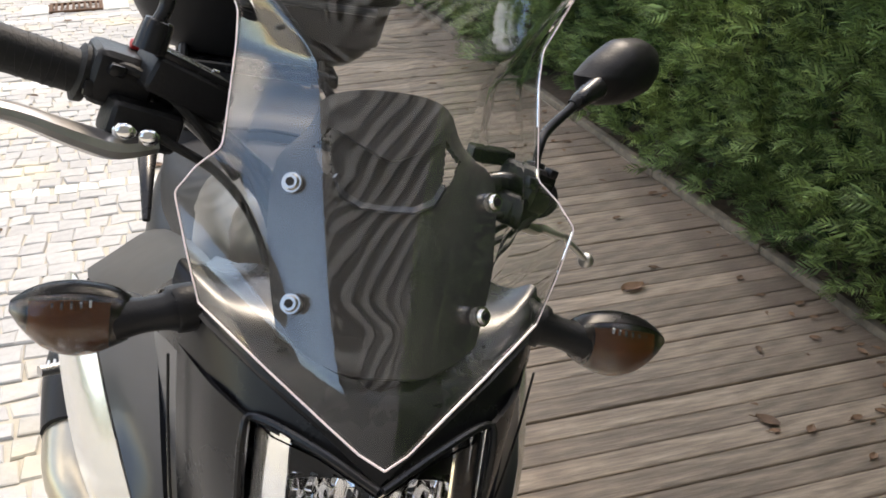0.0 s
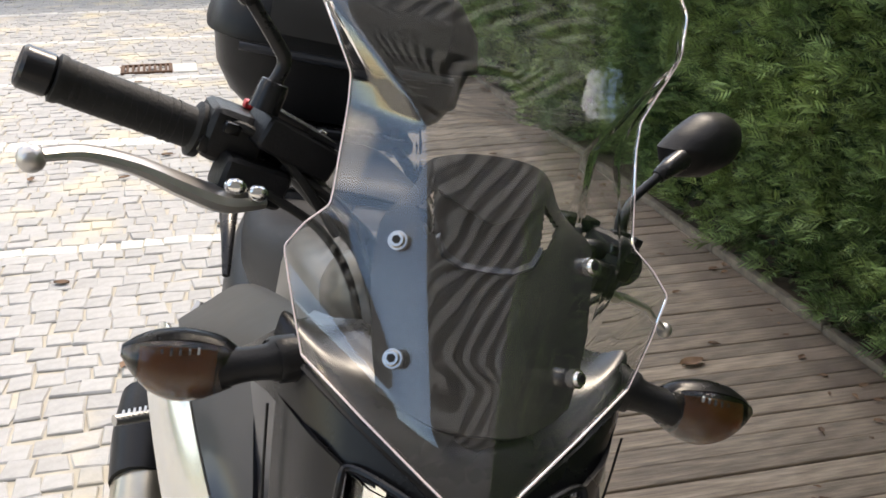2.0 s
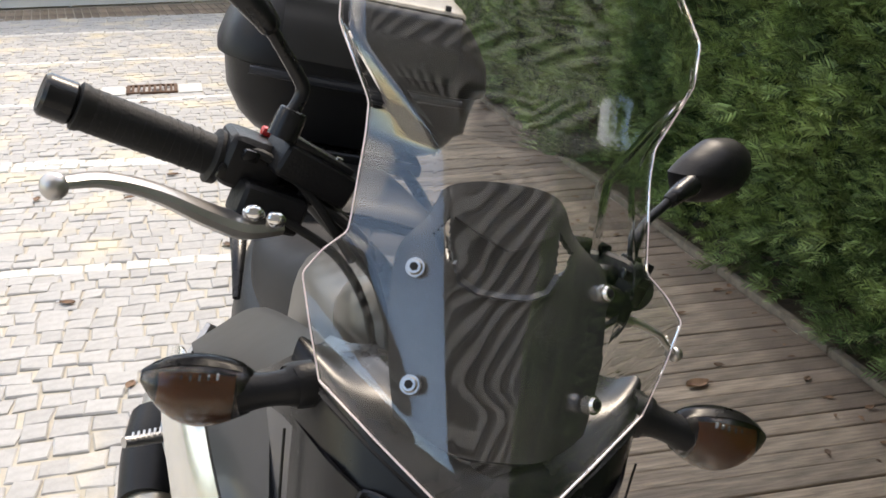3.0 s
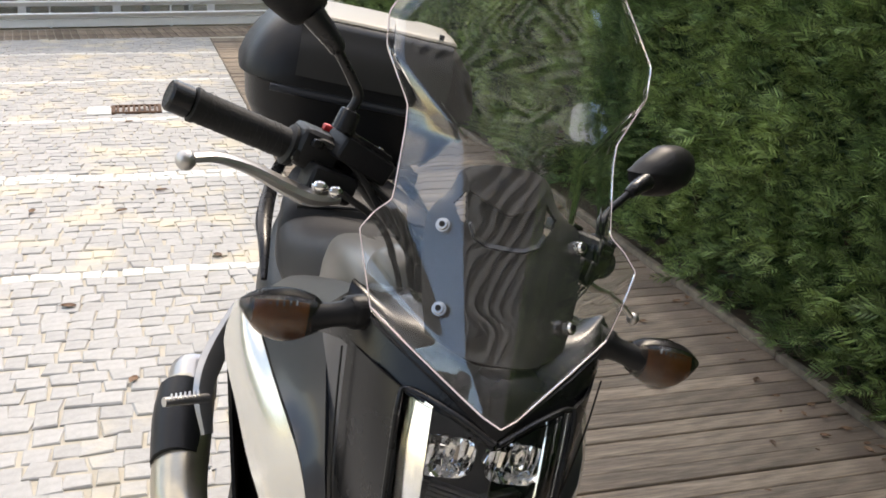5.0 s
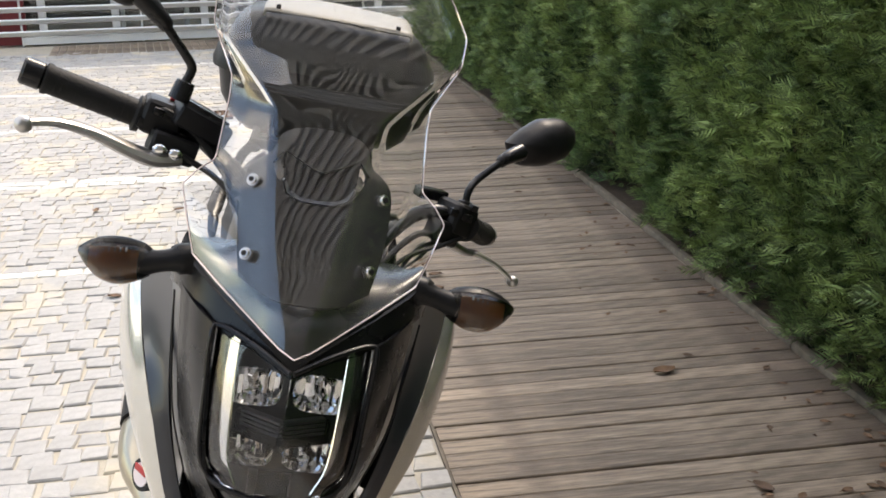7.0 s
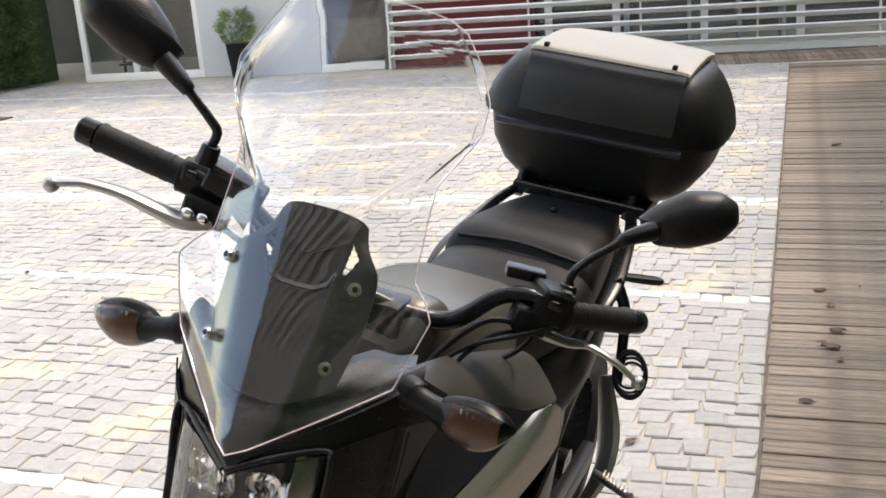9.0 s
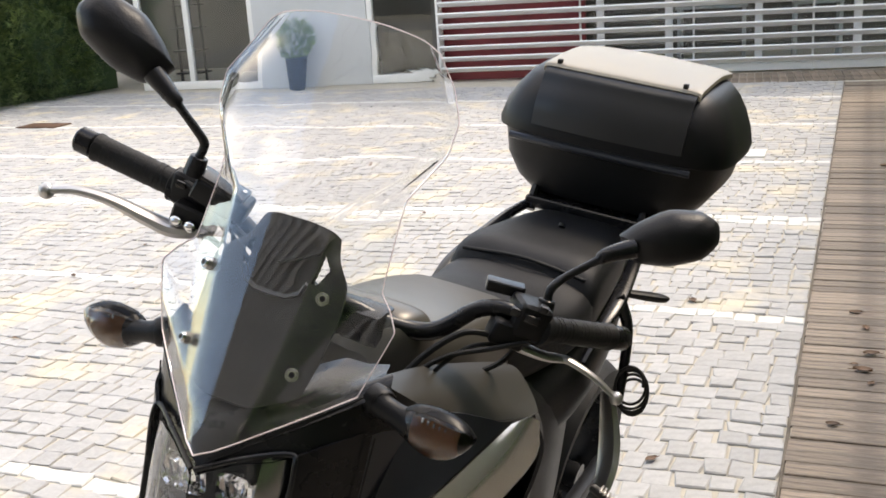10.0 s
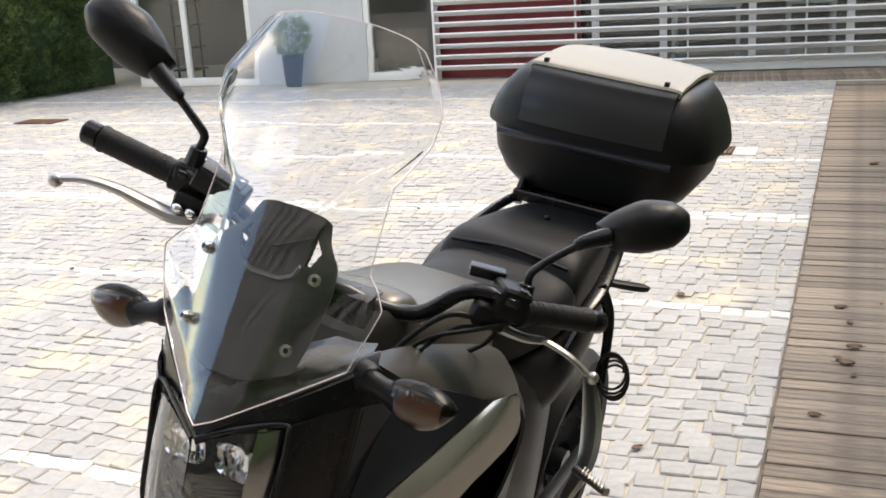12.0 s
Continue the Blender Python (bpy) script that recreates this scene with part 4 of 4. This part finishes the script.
part("seat_seam", b, M_RUBBER, bike)
for s in (-1, 1):
    b = B()
    tube(b, [mir(p, s) for p in ((.168, .17, .915, .006), (.172, .24, .955, .011), (.174, .32, .978, .016), (.165, .42, 1.000, .015), (.148, .54, 1.028, .013), (.120, .64, 1.048, .012))], 24, 10, flat=0.7)
    part("grab_rail", b, M_SATIN, bike, "black cast grab rail")
    b = B()
    tube(b, [mir(p, s) for p in ((.120, .60, 1.03, .010), (.125, .62, 1.06, .010), (.125, .64, 1.085, .010))], 8, 8)
    part("rack_strut", b, M_SATIN, bike)
b = B()
tube(b, [(.170, .34, .99, .014), (.200, .335, .94, .011), (.212, .32, .87, .010), (.218, .30, .80, .010)], 16, 10)
part("pannier_frame", b, M_SATIN, bike)
b = B()
tube(b, [(.165, .38, .985, .012), (.205, .42, .975, .015), (.232, .45, .968, .014), (.242, .465, .966, .006)], 14, 10, flat=0.6)
part("grab_handle_tip", b, M_BLACK, bike)

# top case
def case_ring(z, w, d, yc, n=52, e=4.0):
    out = []
    for k in range(n):
        a = 2 * math.pi * k / n
        ca, sa2 = math.cos(a), math.sin(a)
        out.append((0.012 + w * math.copysign(abs(ca) ** (2 / e), ca), yc + d * math.copysign(abs(sa2) ** (2 / e), sa2), z))
    return out


b = B()
loft(b, [case_ring(*q) for q in ((1.075, .150, .15, .80), (1.082, .185, .175, .80), (1.105, .212, .190, .80), (1.150, .240, .202, .80), (1.200, .250, .208, .80), (1.212, .254, .211, .80))])
case = part("top_case", b, M_BLACK, bike, "large black plastic top case with pale beige top plate")
b = B()
loft(b, [case_ring(*q) for q in ((1.215, .266, .218, .80), (1.228, .268, .218, .80), (1.265, .258, .212, .80), (1.302, .240, .200, .803), (1.332, .218, .186, .808), (1.350, .198, .172, .812), (1.359, .172, .148, .815), (1.363, .12, .10, .82))])
case.location.z = -0.014
lid = part("lid", b, M_BLACK, case, "domed black top case lid")
b = B()
rows = []
for x in (-.165, -.10, 0, .10, .165):
    e = (x / .34) ** 2
    rows.append([(0.022 + x, .570 + e * .05, 1.240), (0.022 + x, .578 + e * .05, 1.290), (0.022 + x, .600 + e * .05, 1.332 - e * .01), (0.022 + x, .614 + e * .04, 1.354 - e * .01), (0.022 + x, .640 + e * .03, 1.364 - e * .012), (0.022 + x, .74, 1.373 - e * .02), (0.022 + x, .84, 1.376 - e * .02), (0.022 + x, .95, 1.368 - e * .03)])
b.free()
part("lid_panel", sheet(rows, 0.012, 28, 14), M_LIDTOP, case, "raised centre panel of the lid")
rows = []
for x in (-.172, -.165, -.10, 0, .10, .165, .172):
    e = (x / .34) ** 2
    d = .012 if abs(x) > .17 else 0
    rows.append([(0.022 + x, .622 + e * .04, 1.363 - e * .012 - d), (0.022 + x, .640 + e * .03, 1.371 - e * .012 - d), (0.022 + x, .74, 1.381 - e * .02 - d), (0.022 + x, .84, 1.384 - e * .02 - d), (0.022 + x, .95, 1.377 - e * .03 - d)])
part("lid_top", sheet(rows, 0.006, 20, 18), M_LIDPALE, case, "pale beige top plate of the lid")
b = B()
tube(b, [(-.190, .590, 1.205, .006), (-.1, .583, 1.205, .0065), (.012, .581, 1.205, .0065), (.12, .583, 1.205, .0065), (.21, .590, 1.205, .006)], 20, 8, flat=1.3)
part("latch_strip", b, M_GREY, case, "grey strip along the lid seam")
b = B()
block(b, (0.012, .76, 1.062), (.30, .32, .026), 0.008, None, 3)
part("mount_plate", b, M_SATIN, case, "black mounting plate")

# wheels, fork, exhaust, stand
def wheel(y, r, w, x=0.0, rzz=0.0):
    m = pose(x, y, r, 0, 90, 0)
    b = B()
    prof = [(r - .085, -w * .32), (r - .060, -w * .48), (r - .025, -w * .5), (r - .006, -w * .30), (r, 0), (r - .006, w * .30), (r - .025, w * .5), (r - .060, w * .48), (r - .085, w * .32)]
    loft(b, [[(p[0] * math.cos(a), p[0] * math.sin(a), p[1]) for p in prof] for a in np.linspace(0, 2 * math.pi, 41)], closed=True, caps=False)
    bmesh.ops.transform(b, matrix=m, verts=b.verts)
    wh = part("wheel", b, M_RUBBER, bike, "black road tyre on an alloy wheel")
    b = B()
    for a in np.linspace(0, 2 * math.pi, 11)[:-1]:
        rod(b, (.03 * math.cos(a), .03 * math.sin(a), 0), ((r - .08) * math.cos(a), (r - .08) * math.sin(a), 0), .010, 8)
    rod(b, (0, 0, -w * .4), (0, 0, w * .4), .04, 20)
    loft(b, [[(q * math.cos(a), q * math.sin(a), z) for q, z in ((r - .09, -w * .36), (r - .075, -w * .36), (r - .075, w * .36), (r - .09, w * .36))] for a in np.linspace(0, 2 * math.pi, 41)], closed=True, caps=False)
    bmesh.ops.transform(b, matrix=m, verts=b.verts)
    part("rim", b, M_SATIN, wh, "dark alloy rim and spokes")


wheel(-.83, .315, .12)
wheel(.76, .315, .16)
for s in (-1, 1):
    b = B()
    rod(b, (s * .095, -.83, .315), (s * .095, -.62, .72), .026, 14)
    rod(b, (s * .095, -.62, .72), (s * .095, -.45, 1.08), .021, 14)
    part("fork_leg", b, M_SATIN, bike)
    b = B()
    block(b, (s * .105, .52, .36), (.035, .52, .06), 0.01)
    part("swingarm", b, M_BLACK, bike)
b = B()
loft(b, [[(math.cos(a) * .075, -.83 + .345 * math.cos(t), .315 + .345 * math.sin(t) + .018 * math.sin(a)) for a in np.linspace(0, math.pi, 8)] + [(math.cos(a) * .07, -.83 + .335 * math.cos(t), .315 + .335 * math.sin(t) + .012 * math.sin(a)) for a in np.linspace(math.pi, 0, 8)] for t in np.linspace(.5, 2.4, 14)])
part("front_mudguard", b, M_BLACK, bike)
b = B()
tube(b, [(-.180, .0, .36, .028), (-.205, .13, .39, .040), (-.245, .22, .43, .054), (-.250, .36, .485, .057), (-.250, .47, .53, .056), (-.250, .49, .54, .045)], 24, 18)
muf = part("exhaust_silencer", b, M_BRONZE, bike, "brushed steel silencer with black heat shield")
b = B()
tube(b, [(-.258, .28, .465, .052), (-.262, .38, .505, .056), (-.262, .46, .535, .052)], 10, 16)
part("heat_shield", b, M_BLACK, muf)
b = B()
tube(b, [(-.245, .46, .53, .053), (-.245, .53, .556, .050), (-.245, .54, .56, .03)], 6, 16)
part("end_cap", b, M_ALU, muf)
for s in (-1, 1):
    b = B()
    tube(b, [mir(p, s) for p in ((.215, .20, .58, .014), (.235, .235, .65, .022), (.222, .285, .71, .026), (.19, .32, .80, .016))], 12, 8, flat=0.6)
    br = part("pillion_bracket", b, M_ALU, bike, "cast aluminium pillion footrest bracket")
    b = B()
    rod(b, mir((.225, .20, .655), s), mir((.305, .15, .66), s), .009, 12)
    for i in range(7):
        block(b, mir((.245 + i * .008, .186 - i * .005, .668), s), (.004, .022, .006), 0.001)
    part("footrest", b, M_ALU, br)
b = B()
tube(b, [(.12, -.08, .30, .014), (.20, .02, .18, .013), (.30, .10, .06, .012), (.305, .10, .055, .02)], 14, 10)
part("side_stand", b, M_BLACK, bike)

# coiled cable lock hanging at the tail
b = B()
pts = []
for i in range(140):
    a = i / 140 * 2 * math.pi * 5
    rr = .026 + .006 * math.sin(i / 140 * math.pi)
    pts.append((.238 + rr * math.cos(a), .28 + .06 * i / 140 + .006 * math.sin(a), .820 + .060 * (0.5 - i / 140) + rr * 1.25 * math.sin(a), .0030))
tube(b, pts, 1, 6, smooth=False)
part("cable_coil", b, M_RUBBER, bike, "black coiled spiral cable")
b = B()
rod(b, (-.190, -.07, .56), (-.214, -.09, .565), .030, 24)
badge = part("side_plug", b, M_RUBBER, bike, "round black plug with a red and white disc")
b = B()
rod(b, (-.213, -.089, .565), (-.216, -.0915, .5655), .022, 24)
part("white_disc", b, M_WHITEP, badge, "white plastic disc")
b = B()
block(b, (0, 0, 0), (.003, .036, .013), 0.001, pose(-.2165, -.092, .576, 0, 0, 38))
part("red_bar", b, M_REDP, badge, "red bar on the disc")

# small details on controls and body
for pts, rr in ((((-.215, -.505, 1.318), (-.190, -.512, 1.318), (-.150, -.512, 1.290), (-.105, -.500, 1.235)), .0042), (((-.210, -.470, 1.322), (-.170, -.470, 1.312), (-.120, -.478, 1.262)), .0045),
                (((.225, -.350, 1.172), (.190, -.385, 1.165), (.140, -.420, 1.150), (.10, -.455, 1.115)), .0035)):
    b = B()
    tube(b, [(*q, rr) for q in pts], 18, 8)
    part("cable", b, M_RUBBER, bar)
for pos, size in (((-.222, -.508, 1.300), (.018, .012, .014)), ((-.205, -.514, 1.318), (.014, .010, .010)), ((.226, -.352, 1.205), (.020, .010, .012)), ((.205, -.358, 1.212), (.014, .010, .012)), ((.236, -.340, 1.218), (.012, .012, .010))):
    b = B()
    block(b, (0, 0, 0), size, .003, pose(*pos, 0, 14, 20), 2)
    part("switch_button", b, M_SATIN, bar)
b = B()
block(b, (0, 0, 0), (.066, .040, .006), .002, pose(-.153, -.495, 1.326, 0, 24, 20))
part("reservoir_lid", b, M_SATIN, bar)
for q in ((-.178, -.506, 1.341), (-.130, -.484, 1.317)):
    b = B()
    rod(b, q, (q[0] + .001, q[1], q[2] + .003), .003, 8)
    part("lid_screw", b, M_STEEL, bar)
for s in (-1, 1):
    b = B()
    tube(b, [mir(q, s) for q in ((.150, -.612, 1.128, .0012), (.144, -.62, 1.06, .0012), (.132, -.622, .97, .0012), (.110, -.61, .885, .0012))], 16, 6)
    part("panel_gap", b, M_RUBBER, bike)
b = B()
rod(b, (0, .46, 1.058), (0, .463, 1.063), .007, 12)
part("seat_plug", b, M_RUBBER, bike)
for x in (-.118, .158):
    b = B()
    block(b, (x, .640, 1.372), (.010, .014, .010), .002)
    part("lid_catch", b, M_RUBBER, case)
b = B()
tube(b, [(-.17, .590, 1.214, .002), (-.1, .584, 1.214, .002), (.018, .5815, 1.214, .002), (.13, .584, 1.214, .002), (.206, .590, 1.214, .002)], 30, 6)
part("lid_seam", b, M_RUBBER, case)
r = random.Random(77)
for lx, ly, sz, tu in ((1.33, 1.32, 0.085, 10), (1.31, 0.53, 0.065, 120), (0.816, 6.13, 0.08, 40), (-0.41, 1.75, 0.05, 70),
                       (0.66, 2.97, 0.055, 20), (0.70, 2.78, 0.05, 100), (0.72, 2.49, 0.06, 10), (0.69, 2.31, 0.07, 170), (0.72, 2.19, 0.035, 60),
                       (0.60, 1.81, 0.045, 0), (0.07, 1.42, 0.045, 50), (-0.25, 4.2, 0.06, 10), (-0.9, 3.9, 0.06, 80)):
    dry_leaf(lx, ly, sz, tu)
for _ in range(90):
    dry_leaf(r.triangular(1.35, 1.85, 1.82), 0.3 + 8 * r.random() ** 1.6, r.uniform(0.012, 0.04), r.uniform(0, 360))
for _ in range(16):
    dry_leaf(r.uniform(0.55, 1.5), r.uniform(0.3, 6.5), r.uniform(0.015, 0.035), r.uniform(0, 360))
for _ in range(14):
    dry_leaf(r.uniform(-3.5, 0.3), r.uniform(1.5, 8.0), r.uniform(0.03, 0.06), r.uniform(0, 360))
# ---------------------------------------------------------------- deck boards and near setts
r = random.Random(21)
k = 0
shapes = []
for i in range(6):
    bmx = B()
    block(bmx, (0, 0, 0), (DECK_X1 - DECK_X0, BOARD - 0.005, 0.026), 0)
    me = bpy.data.meshes.new("board")
    es = [e for e in bmx.edges if abs(e.verts[0].co.x - e.verts[1].co.x) > 0.5]
    bmesh.ops.bevel(bmx, geom=es, offset=0.0025, segments=1, affect="EDGES")
    bmx.to_mesh(me)
    bmx.free()
    me.materials.append(M_BOARD)
    shapes.append(me)
y = -3.0
while y < 10.7:
    ob = new("board", shapes[r.randrange(6)])
    ob.parent = deck
    ob.matrix_basis = pose((DECK_X0 + DECK_X1) / 2 + r.uniform(-0.004, 0.004), y, DECK_Z - 0.012 + r.uniform(-0.003, 0.003), r.uniform(-0.8, 0.8), 0, r.uniform(-0.15, 0.15))
    y += BOARD
far_me = bpy.data.meshes.new("board")
bmx = B()
block(bmx, (0, 0, 0), (BOARD - 0.007, 0.9, 0.026), 0.003)
bmx.to_mesh(far_me)
bmx.free()
far_me.materials.append(M_BOARD)
x = 1.8
while x > -2.3:
    ob = new("board", far_me)
    ob.parent = deck
    ob.matrix_basis = pose(x, 11.22 + 0.096 * (x + 0.5), DECK_Z - 0.011, 0, 0, 5.5)
    x -= BOARD
bmx = block(B(), (DECK_X0 - 0.006, 3.85, -0.012), (0.010, 13.7, 0.03), 0.002)
part("side_strip", bmx, M_EDGE, deck, "pale worn edging strip of the deck")

for vs in near:
    c = np.mean(np.array(vs), 0)
    me = bpy.data.meshes.new("sett")
    me.from_pydata([tuple(np.array(p) - c) for p in vs], [], SETT_F)
    me.materials.append(M_SETT_P)
    ob = new("sett", me)
    ob.parent = paving
    ob.location = c
